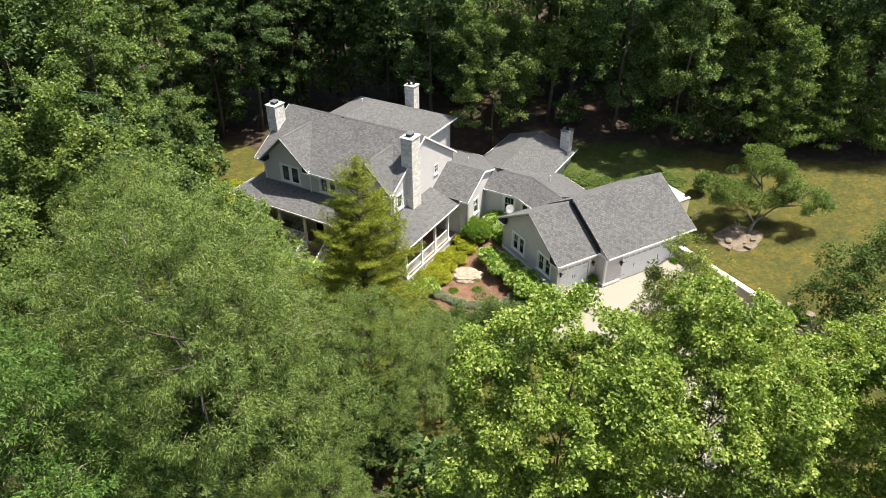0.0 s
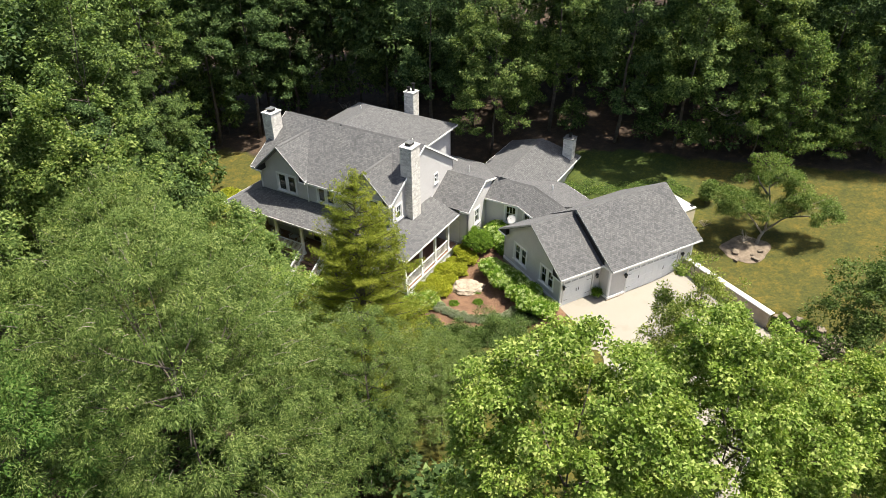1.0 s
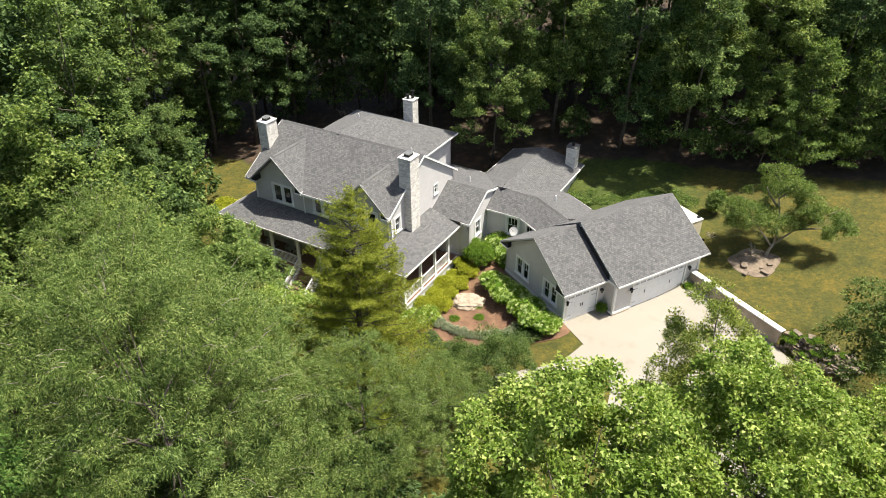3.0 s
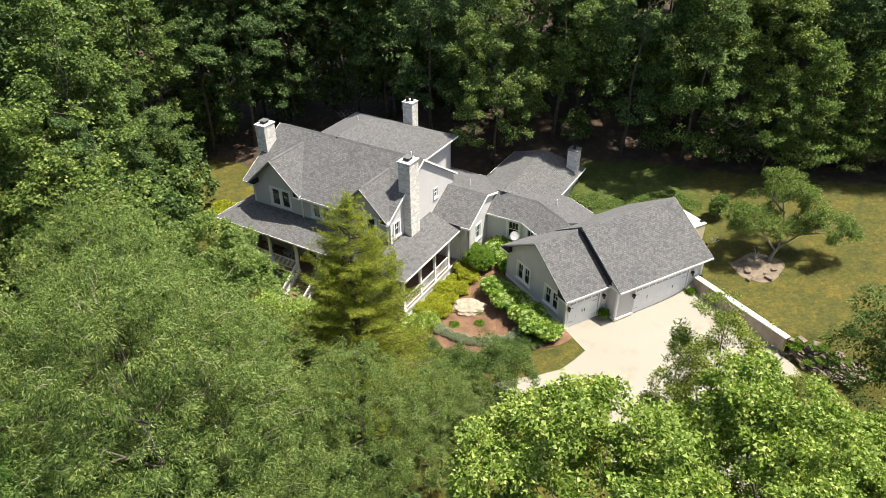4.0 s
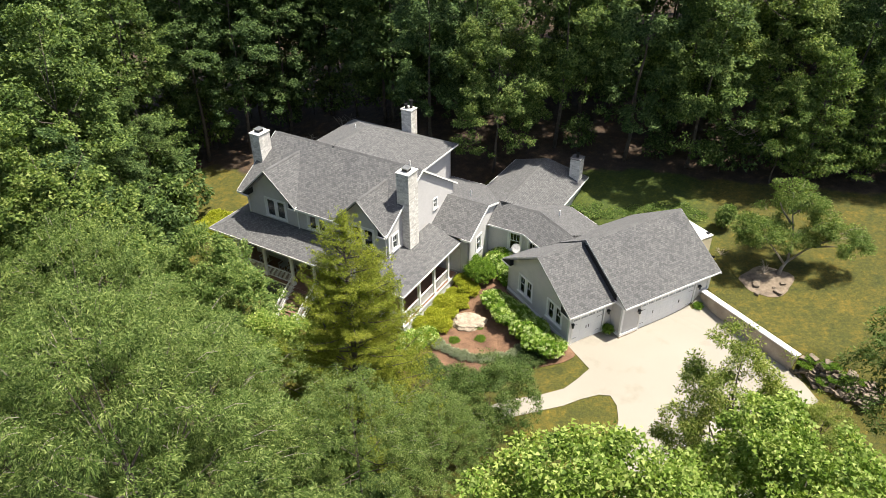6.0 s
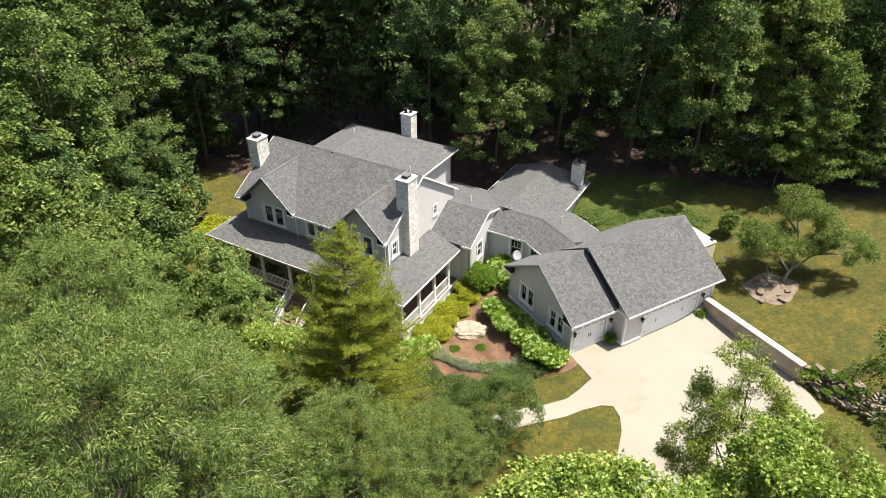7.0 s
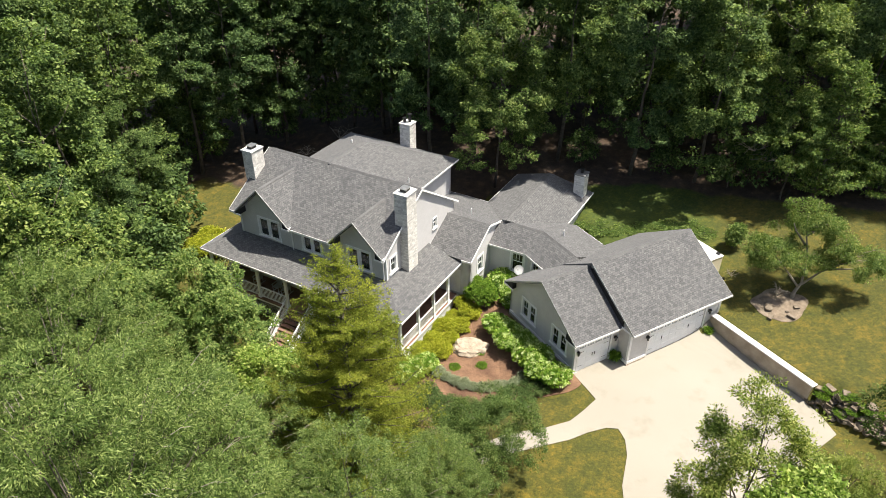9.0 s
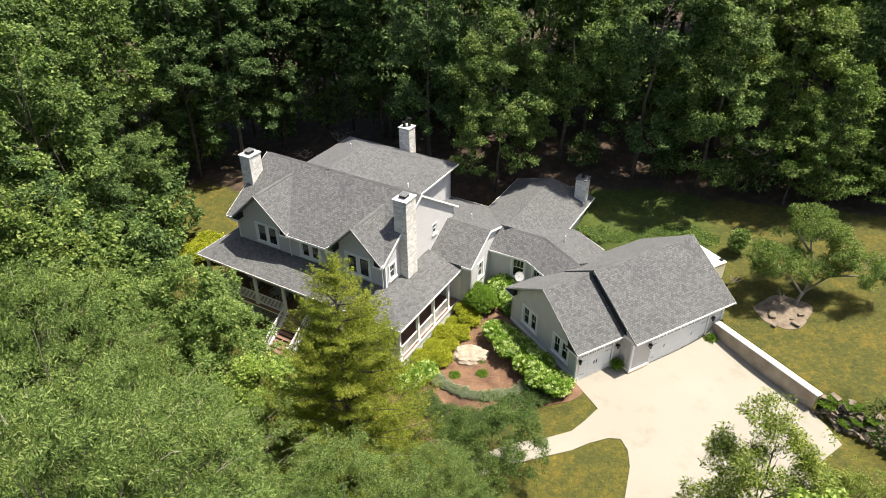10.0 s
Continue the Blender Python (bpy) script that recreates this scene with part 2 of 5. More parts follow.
def mesh_of(name, bm, mat, smooth=False):
    me = bpy.data.meshes.new(name)
    bmesh.ops.recalc_face_normals(bm, faces=bm.faces)
    bm.to_mesh(me)
    bm.free()
    for m in mat if isinstance(mat, (list, tuple)) else [mat]:
        me.materials.append(m)
    if smooth:
        for p in me.polygons:
            p.use_smooth = True
    return me


def part(name, bm, mat, parent=None, label="", smooth=False):
    """One mesh object from a bmesh in world places, under its thing or part."""
    if parent:
        bm.transform(world_of(parent).inverted())
    ob = new(name, mesh_of(name, bm, mat, smooth))
    ob.parent = parent
    return tagged(ob, label)


def piece(name, me, parent, m):
    """A repeat of a mesh, placed by a matrix in its parent's space."""
    ob = new(name, me)
    ob.parent = parent
    ob.matrix_basis = m
    return ob


def box(bm, lo, hi, m=None):
    """A box between two corners of a plan's space, turned by m."""
    vs = [bm.verts.new((m or Matrix()) @ Vector((x, y, z))) for x in (lo[0], hi[0]) for y in (lo[1], hi[1]) for z in (lo[2], hi[2])]
    for f in ((0, 1, 3, 2), (4, 6, 7, 5), (0, 4, 5, 1), (2, 3, 7, 6), (0, 2, 6, 4), (1, 5, 7, 3)):
        bm.faces.new([vs[i] for i in f])


def prism(bm, outline, way):
    """A flat outline pushed along a way."""
    a, b = [bm.verts.new(p) for p in outline], [bm.verts.new(Vector(p) + Vector(way)) for p in outline]
    faces = [bm.faces.new(a), bm.faces.new(b[::-1])]
    n = len(a)
    for i in range(n):
        faces.append(bm.faces.new((a[i], b[i], b[(i + 1) % n], a[(i + 1) % n])))
    return faces


def beam(bm, p, q, wide, high, up=Vector((0, 0, 1))):
    """A board from p to q, wide across and high below its top line."""
    p, q = Vector(p), Vector(q)
    side = (q - p).cross(up).normalized() * wide / 2
    down = -up * high
    prism(bm, [p + side, p - side, p - side + down, p + side + down], q - p)


def tube(bm, p, q, r0, r1, sides=8):
    p, q = Vector(p), Vector(q)
    axis = (q - p).normalized()
    a = axis.orthogonal().normalized()
    b = axis.cross(a)
    rings = []
    for at, r in ((p, r0), (q, r1)):
        rings.append([bm.verts.new(at + (a * math.cos(k * math.tau / sides) + b * math.sin(k * math.tau / sides)) * r) for k in range(sides)])
    for k in range(sides):
        bm.faces.new((rings[0][k], rings[0][(k + 1) % sides], rings[1][(k + 1) % sides], rings[1][k]))
    bm.faces.new(rings[0][::-1])
    bm.faces.new(rings[1])


ROOF_THICK = 0.16


def slope(name, outline, parent, label=""):
    """One roof plane: a slab of shingles, whose first edge lies along the eave. Its courses follow the eave."""
    bm = bmesh.new()
    uv = bm.loops.layers.uv.new("courses")
    outline = [Vector(p) for p in outline]
    along = (outline[1] - outline[0]).normalized()
    normal = along.cross(outline[2] - outline[1]).normalized()
    if normal.z < 0:
        normal = -normal
    up = normal.cross(along)
    prism(bm, outline, -normal * ROOF_THICK)
    for f in bm.faces:
        for loop in f.loops:
            d = loop.vert.co - outline[0]
            loop[uv].uv = (d.dot(along), d.dot(up))
    return part(name, bm, SHINGLES, parent, label)


def fascia(parent, runs, high=0.13, wide=0.04, name="fascia", mat=None):
    for p, q in runs:
        bm = bmesh.new()
        beam(bm, Vector(p) + Vector((0, 0, -0.012)), Vector(q) + Vector((0, 0, -0.012)), wide, high)
        part(name, bm, mat or TRIM, parent, "grey rake board" if mat else "white fascia board")


def ridge_cap(parent, p, q, wide=0.24):
    """Overlapping cap shingles along a ridge, standing a little proud."""
    bm = bmesh.new()
    p, q = Vector(p), Vector(q)
    side = (q - p).cross(Vector((0, 0, 1))).normalized() * wide / 2
    top = Vector((0, 0, 0.035))
    drop = Vector((0, 0, -0.1))
    prism(bm, [p + top, p + side + drop + top, p + side * 0.9 + drop, p - side * 0.9 + drop, p - side + drop + top], q - p)
    part("ridge_cap", bm, RIDGE, parent)


def wall(name, parent, plan, p, q, z0, z1, thick, holes=(), mat=None, label="", peak=None):
    """A wall from p to q of a plan, its outer face on that line and thick to the left of the way, with rectangular holes
    (start, end, low, high) along it, and outline points (along, z) over z1 for a gable."""
    bm = bmesh.new()
    p, q = Vector((*p, 0)), Vector((*q, 0))
    length, way = (q - p).length, (q - p).normalized()
    inner = Vector((-way.y, way.x, 0)) * thick
    xs = sorted({0.0, length, *[h for hole in holes for h in hole[:2]]})
    zs = sorted({z0, z1, *[h for hole in holes for h in hole[2:]]})
    for i in range(len(xs) - 1):
        run = []
        for k in range(len(zs) - 1):
            cx, cz = (xs[i] + xs[i + 1]) / 2, (zs[k] + zs[k + 1]) / 2
            if any(a < cx < b and c < cz < d for a, b, c, d in holes):
                continue
            run.append([zs[k], zs[k + 1]])
        for a, b in run:
            prism(bm, [plan @ (p + way * xs[i] + Vector((0, 0, a))), plan @ (p + way * xs[i + 1] + Vector((0, 0, a))), plan @ (p + way * xs[i + 1] + Vector((0, 0, b))), plan @ (p + way * xs[i] + Vector((0, 0, b)))], plan.to_3x3() @ inner)
    if peak:
        prism(bm, [plan @ (p + way * a + Vector((0, 0, z))) for a, z in peak], plan.to_3x3() @ inner)
    bmesh.ops.remove_doubles(bm, verts=bm.verts[:], dist=0.0005)
    return part(name, bm, mat or SIDING, parent, label)


def window(parent, plan, at, wide, high, facing, sashes=2, bars=(0, 0), name="window", casing=0.15):
    """A window set in a hole: at is the hole's lower middle on the wall's outer face, facing the outward angle in the plan."""
    m = plan @ pose(*at, 0, 0, facing + 90)
    frame_bm = bmesh.new()
    c = casing
    for lo, hi in (((-wide / 2 - c, -0.04, high), (wide / 2 + c, 0.1, high + c)), ((-wide / 2 - c, -0.04, -0.0), (-wide / 2, 0.1, high)), ((wide / 2, -0.04, 0.0), (wide / 2 + c, 0.1, high))):
        box(frame_bm, lo, hi, m)
    for k in range(1, sashes):
        x = -wide / 2 + wide * k / sashes
        box(frame_bm, (x - 0.09, -0.02, 0), (x + 0.09, 0.1, high), m)
    ob = part(name, frame_bm, TRIM, parent, "white-framed %s window with dark panes" % ("double" if sashes > 1 else "single"))
    sill = bmesh.new()
    box(sill, (-wide / 2 - c - 0.04, -0.09, -0.1), (wide / 2 + c + 0.04, 0.1, 0.0), m)
    part("sill", sill, TRIM, ob)
    for k in range(sashes):
        a = -wide / 2 + wide * k / sashes + (0.09 if k else 0)
        b = -wide / 2 + wide * (k + 1) / sashes - (0.09 if k < sashes - 1 else 0)
        sash = bmesh.new()
        s = 0.07
        for lo, hi in (((a, 0.02, 0), (a + s, 0.08, high)), ((b - s, 0.02, 0), (b, 0.08, high)), ((a + s, 0.02, 0), (b - s, 0.08, s)), ((a + s, 0.02, high - s), (b - s, 0.08, high))):
            box(sash, lo, hi, m)
        for j in range(bars[0]):
            x = a + s + (b - a - 2 * s) * (j + 1) / (bars[0] + 1)
            box(sash, (x - 0.012, 0.03, high * 0.55 if bars[1] else s), (x + 0.012, 0.05, high - s), m)
        if bars[1]:
            box(sash, (a + s, 0.03, high * 0.55 - 0.02), (b - s, 0.06, high * 0.55 + 0.02), m)
        part("sash", sash, TRIM, ob)
        pane = bmesh.new()
        box(pane, (a + s, 0.052, s), (b - s, 0.058, high - s), m)
        part("pane", pane, GLASS, ob).visible_shadow = False
    return ob


# ---- the ground: one sheet, stepping up behind the retaining wall ----
def ease(a, b, x):
    t = min(1.0, max(0.0, (x - a) / (b - a)))
    return t * t * (3 - 2 * t)


def height_at(x, y):
    p = GARAGE.inverted() @ Vector((x, y, 0))
    g, h = p.x, p.y
    v = (HOUSE.inverted() @ Vector((x, y, 0))).y
    low = -0.85 * ease(26.3, 23.4, g) * ease(27.8, 32.0, h) - 0.3 * ease(25, 15, g) * ease(32.0, 27.8, h) - 0.5 * ease(23, 10, g) - 1.0 * ease(22, 5, y) * ease(14, 4, x)
    low -= 0.5 * ease(22, 10, h) * ease(30, 20, g)
    north = ease(44.5, 53, v) * ease(-46, -36, (HOUSE.inverted() @ Vector((x, y, 0))).x)
    z = low * (1 - north) + 1.3 * north
    if h > 30:
        a, b = 36.2, 38.0
    elif h > 22.2:
        a, b = 37.46, 37.74
    else:
        a, b = 37.4 - 0.12 * (22.2 - h), 38.6 + 0.2 * (22.2 - h)
    east = ease(a, b, g) * ease(8, 20, h)
    rise = 1.28 + 0.09 * max(0, min(y, 60) - 42) + 0.14 * max(0, min(x, 45) - 22) - 0.1 * min(6, max(0, 22 - x))
    z = z * (1 - east) + rise * east
    z += 0.08 * max(0, min(y, 95) - 58) * ease(-12, 0, x) + 0.02 * max(0, y - 62) + 0.05 * noise.noise((x * 0.12, y * 0.12, 0)) * ease(38, 42, g)
    return z


def woods_at(x, y):
    """How much the ground lies under trees."""
    v = HOUSE.inverted() @ Vector((x, y, 0))
    w = max(ease(59.5, 62.0, y + 0.42 * max(0, x - 17)) * ease(-16, -4, x), ease(67, 71, y), ease(-25, -29, x - 0.1 * (y - 55)) if y > 50 else ease(-23, -27, x), ease(20, 12, y))
    w = max(w, ease(40, 34, y) * ease(-1, -5, x))
    if v.y > 47 and v.x < -27 and x > -22:
        w = max(w, ease(47, 50, v.y))
    return w


def lush_at(x, y):
    """How fresh the grass is: greenest behind the garage."""
    return ease(23.0, 19.5, x - 0.15 * (y - 54)) * ease(6.0, 9.0, x) * ease(48.0, 51.0, y)


def ground_sheet():
    gs = [-2600, -900, -350, -160, -90] + [i for i in range(-50, 20, 2)] + [20 + 0.75 * i for i in range(0, 23)] + [37.0, 37.46, 37.74, 38.2] + [38.75 + 0.75 * i for i in range(0, 22)] + [56 + 2 * i for i in range(0, 28)] + [150, 350, 900, 2600]
    hs = [-2600, -900, -350, -120] + [i for i in range(-40, 16, 2)] + [16 + 0.75 * i for i in range(0, 8)] + [22.0, 22.2] + [22.75 + 0.75 * i for i in range(0, 50)] + [61 + 2 * i for i in range(0, 45)] + [200, 400, 900, 2600]
    verts, woods, lush = [], [], []
    for h in hs:
        for g in gs:
            p = gp(g, h, 0)
            verts.append((p.x, p.y, height_at(p.x, p.y)))
            woods.append(woods_at(p.x, p.y))
            lush.append(lush_at(p.x, p.y))
    n = len(gs)
    faces = [(j * n + i, j * n + i + 1, (j + 1) * n + i + 1, (j + 1) * n + i) for j in range(len(hs) - 1) for i in range(n - 1)]
    me = bpy.data.meshes.new("ground")
    me.from_pydata(verts, [], faces)
    me.materials.append(GROUND)
    me.attributes.new("woods", "FLOAT", "POINT").data.foreach_set("value", woods)
    me.attributes.new("lush", "FLOAT", "POINT").data.foreach_set("value", lush)
    for p in me.polygons:
        p.use_smooth = True
    tagged(new("ground", me), "mown lawn fading into leaf litter under the trees", "ground", kind="structure")


ground_sheet()


def sheet(name, outline, mat, label, category, thick=0.06, lift=0.02, kind="structure", fine=0.8):
    """A flat bed or pavement that follows the ground, from a rounded outline of world places."""
    bm = bmesh.new()
    ring = [bm.verts.new((x, y, 0)) for x, y in outline]
    f = bm.faces.new(ring)
    xs, ys = [p[0] for p in outline], [p[1] for p in outline]
    for axis, lo, hi in ((Vector((1, 0, 0)), min(xs), max(xs)), (Vector((0, 1, 0)), min(ys), max(ys))):
        k = lo + fine
        while k < hi:
            bmesh.ops.bisect_plane(bm, geom=bm.verts[:] + bm.edges[:] + bm.faces[:], plane_co=axis * k, plane_no=axis)
            k += fine
    for vert in bm.verts:
        vert.co.z = height_at(vert.co.x, vert.co.y) + lift
    out = bmesh.ops.extrude_face_region(bm, geom=bm.faces[:])
    for el in out["geom"]:
        if isinstance(el, bmesh.types.BMVert):
            el.co.z += thick
    return tagged(part(name, bm, mat), label, category, kind=kind)


def rounded(points, cuts=5):
    """A closed smooth outline through points (Catmull-Rom)."""
    out = []
    n = len(points)
    for i in range(n):
        a, b, c, d = (Vector(points[(i + k) % n]) for k in (-1, 0, 1, 2))
        for k in range(cuts):
            t = k / cuts
            out.append(tuple(0.5 * (2 * b + (c - a) * t + (2 * a - 5 * b + 4 * c - d) * t * t + (3 * b - a - 3 * c + d) * t ** 3)))
    return out


def gline(*points):
    return [tuple(gp(g, h, 0).xy) for g, h in points]


drive = gline((26.75, 31.05), (26.55, 28.56), (25.3, 28.2), (24.1, 27.95), (22.5, 28.3), (20.5, 29.2), (17.0, 29.6), (16.4, 28.3), (19.6, 27.9), (21.6, 27.3), (23.2, 26.85), (24.4, 26.75), (25.6, 26.5), (26.15, 26.1), (25.95, 25.3), (25.3, 24.4), (24.5, 23.7), (23.7, 23.0), (21.5, 20.0), (20.3, 15.0), (20.0, 4.0), (20.5, -20.0), (26.0, -20.0), (26.5, 4.0), (28.5, 13.0), (33.0, 18.4), (34.4, 19.45), (36.7, 19.65), (37.2, 21.0), (37.4, 22.3), (37.45, 30.1), (30.3, 30.1), (30.3, 31.05))
sheet("driveway", drive, CONCRETE, "pale concrete driveway and curved front walk", "driveway", 0.03, 0.012)
bed = rounded([tuple(hp(u, v, 0).xy) for u, v in ((-23.2, 33.0), (-23.3, 36.0), (-23.3, 41.5), (-22.3, 42.4), (-22.0, 45.2), (-19.6, 45.3))] + gline((26.6, 38.2), (26.68, 34.5), (26.72, 31.4), (26.66, 30.1), (25.6, 29.9), (24.6, 30.4), (23.2, 31.2), (20.5, 31.6), (17.5, 31.2), (16.5, 33.0)))
sheet("mulch_bed", bed, MULCH, "red-brown mulch bed between the porch and the garage", "garden bed", 0.025, 0.012)

# ---- the house ----
house = thing("house", hp(-32, 42, 0.0), "grey house with white trim, wrap-around porch and asphalt shingle roofs", "house")
FLOOR = 0.1
MAIN_S, MAIN_N, RIDGE_V, RIDGE_Z = 36.6, 46.5, 41.45, 8.65
EAVE_Z = 5.7
PITCH_S, PITCH_N = (8.65 - EAVE_Z) / (41.45 - 36.6), (8.65 - 5.35) / (46.5 - 41.45)
W_RAKE, E_RAKE, W_WALL, E_WALL = -39.0, -25.6, -38.5, -25.75


def south_v(z):
    return MAIN_S + (z - EAVE_Z) / PITCH_S


# dormers: gables flush with the front wall (middle, half width, ridge, eave)
DORMERS = ((-35.9, 2.5, 8.1, 5.78), (-27.8, 2.15, 7.95, 5.82))
front = [hp(W_RAKE, MAIN_S, EAVE_Z)]
for mid, half, top, low in DORMERS:
    front += [hp(mid - half, MAIN_S, EAVE_Z), hp(mid - half, south_v(low) + 0.05, low), hp(mid, south_v(top) - 0.1, top - 0.08), hp(mid + half, south_v(low) + 0.05, low), hp(mid + half, MAIN_S, EAVE_Z)]
front += [hp(E_RAKE, MAIN_S, EAVE_Z), hp(E_RAKE, RIDGE_V, RIDGE_Z), hp(W_RAKE, RIDGE_V, RIDGE_Z)]
slope("main_roof_front", front, house)
slope("main_roof_back", [hp(E_RAKE, MAIN_N, 5.35), hp(W_RAKE, MAIN_N, 5.35), hp(W_RAKE, RIDGE_V, RIDGE_Z), hp(E_RAKE, RIDGE_V, RIDGE_Z)], house)
ridge_cap(house, hp(W_RAKE + 0.4, RIDGE_V, RIDGE_Z), hp(E_RAKE - 0.4, RIDGE_V, RIDGE_Z))
fascia(house, [(hp(a, MAIN_S - 0.02, EAVE_Z - 0.02), hp(b, MAIN_S - 0.02, EAVE_Z - 0.02)) for a, b in ((W_RAKE, -38.4), (-33.4, -29.95), (-25.65, E_RAKE))] + [(hp(u, MAIN_S, EAVE_Z), hp(u, RIDGE_V, RIDGE_Z)) for u in (W_RAKE - 0.02, E_RAKE + 0.02)] + [(hp(u, MAIN_N, 5.35), hp(u, RIDGE_V, RIDGE_Z)) for u in (W_RAKE - 0.02, E_RAKE + 0.02)], 0.17)

for mid, half, top, low in DORMERS:
    for s in (-1, 1):
        pts = [hp(mid + s * half, 36.5, low), hp(mid + s * half, south_v(low) + 0.1, low), hp(mid, south_v(top) + 0.1, top), hp(mid, 36.5, top)]
        slope("dormer_roof", pts, house)
        fascia(house, [(hp(mid + s * half, 36.48, low), hp(mid, 36.48, top))], 0.12, mat=SOFFIT)
        fascia(house, [(hp(mid + s * (half + 0.02), 36.5, low), hp(mid + s * (half + 0.02), south_v(low), low))], 0.12)
        # return at the rake foot; its shade is in the near-black colour
        bm = bmesh.new()
        prism(bm, [hp(mid + s * half, 36.52, low - 0.17), hp(mid + s * (half - 0.55), 36.52, low - 0.17), hp(mid + s * (half - 0.55), 36.52, low + 0.3)], HOUSE.to_3x3() @ Vector((0, 0.58, 0)))
        part("eave_return", bm, SHADE_BLACK, house, "eave return with its shade painted near-black")
        fascia(house, [(hp(mid + s * (half + 0.03), 36.47, low - 0.14), hp(mid + s * (half - 0.6), 36.47, low - 0.14))], 0.1, 0.06)
    ridge_cap(house, hp(mid, 36.7, top), hp(mid, south_v(top) - 0.2, top))

# outer walls
front_windows = ((-35.8, 1.75, 4.0, 1.42), (-31.95, 1.5, 4.0, 1.25), (-27.93, 1.75, 4.03, 1.42))
holes = [(u - w / 2 - W_WALL, u + w / 2 - W_WALL, z, z + h) for u, w, z, h in front_windows]
ground_windows = ((-36.6, 1.5, 0.75, 1.5), (-33.2, 1.0, 0.12, 2.1), (-30.6, 1.5, 0.75, 1.5), (-27.9, 1.5, 0.75, 1.5))
holes += [(u - w / 2 - W_WALL, u + w / 2 - W_WALL, z, z + h) for u, w, z, h in ground_windows]
wall("front_wall", house, HOUSE, (W_WALL, 37.1), (E_WALL, 37.1), -1.6, 5.62, 0.2, holes)
for mid, half, top, low in DORMERS:
    bm = bmesh.new()
    half -= 0.4
    s = (top - low) / (half + 0.4)
    prism(bm, [hp(mid - half, 37.1, 5.62), hp(mid + half, 37.1, 5.62), hp(mid + half, 37.1, top - s * half - 0.2), hp(mid, 37.1, top - 0.2), hp(mid - half, 37.1, top - s * half - 0.2)], HOUSE.to_3x3() @ Vector((0, 0.2, 0)))
    part("dormer_gable", bm, SIDING, house)
for u, w, z, h in front_windows + ground_windows[:1] + ground_windows[2:]:
    window(house, HOUSE, (u, 37.1, z), w, h, -90)
bm = bmesh.new()
box(bm, (-33.68, 37.14, 0.12), (-32.72, 37.2, 2.2), HOUSE)
part("front_door", bm, DARK, house, "dark front door under the porch")


def gable_end(u, face, name, win):
    top = RIDGE_Z - 0.2
    if face > 0:
        p, q = (u, 37.1), (u, 46.1)
        peak = [(0.0, 5.4), (9.0, 5.4), (RIDGE_V - 37.1, top), (0.0, 5.78)]
    else:
        p, q = (u, 46.1), (u, 37.1)
        peak = [(0.0, 5.4), (9.0, 5.4), (9.0, 5.78), (46.1 - RIDGE_V, top)]
    return wall(name, house, HOUSE, p, q, -1.6, 5.4, 0.2, win, peak=peak)


gable_end(E_WALL, 1, "gable_wall", [(0.5, 1.1, 4.05, 5.15), (5.96, 6.44, 4.6, 5.36)])
window(house, HOUSE, (E_WALL, 37.9, 4.05), 0.6, 1.1, 0, 1, (1, 1))
window(house, HOUSE, (E_WALL, 43.3, 4.6), 0.48, 0.76, 0, 1, (1, 1), casing=0.07)
gable_end(W_WALL, -1, "gable_wall", [])
wall("back_wall", house, HOUSE, (E_WALL, 46.1), (W_WALL, 46.1), -1.0, 5.2, 0.2)
for u, v in ((W_WALL, 37.1), (E_WALL, 37.1)):
    bm = bmesh.new()
    s = 1 if u == E_WALL else -1
    box(bm, (u - 0.12, v - 0.03, -1.4), (u + 0.03, v + 0.12, 5.65), HOUSE) if s > 0 else box(bm, (u - 0.03, v - 0.03, -1.4), (u + 0.12, v + 0.12, 5.65), HOUSE)
    part("corner_board", bm, TRIM, house)
for u in (-33.62, -25.9):
    bm = bmesh.new()
    tube(bm, hp(u, 36.98, 3.75), hp(u, 36.98, 5.6), 0.045, 0.045)
    part("downspout", bm, TRIM, house, "white downspout")

# two-storey back wing with a hipped roof
BW, BE, BN, BZ, BR = -38.6, -28.0, 50.9, 6.3, 8.7
mid = (BW + BE) / 2
slope("wing_roof_east", [hp(BE, 44.9, BZ), hp(BE, BN, BZ), hp(mid, 45.6, BR), hp(mid, 41.3, BR)], house)
slope("wing_roof_west", [hp(BW, BN, BZ), hp(BW, 44.9, BZ), hp(mid, 41.3, BR), hp(mid, 45.6, BR)], house)
slope("wing_roof_north", [hp(BE, BN, BZ), hp(BW, BN, BZ), hp(mid, 45.6, BR)], house)
ridge_cap(house, hp(mid, 41.6, BR), hp(mid, 45.5, BR))
fascia(house, [(hp(BE, 44.6, BZ), hp(BE, BN, BZ)), (hp(BW, BN, BZ), hp(BE, BN, BZ)), (hp(BW, 44.6, BZ), hp(BW, BN, BZ))], 0.15)
wall("wing_wall_east", house, HOUSE, (BE - 0.45, 45.9), (BE - 0.45, BN - 0.45), -0.5, BZ - 0.1, 0.2)
wall("wing_wall_north", house, HOUSE, (BE - 0.45, BN - 0.45), (BW + 0.45, BN - 0.45), -0.5, BZ - 0.1, 0.2)
wall("wing_wall_west", house, HOUSE, (BW + 0.45, BN - 0.45), (BW + 0.45, 45.9), -0.5, BZ - 0.1, 0.2)


# small east wing: steep front slope, long low back slope
EW_RIDGE, EW_Z, EW_S, EW_SZ, EW_N, EW_NZ, EW_E = 45.2, 4.85, 42.3, 3.3, 51.0, 3.1, -22.25


def back_z(v):
    return EW_Z - (EW_Z - EW_NZ) / (EW_N - EW_RIDGE) * (v - EW_RIDGE)


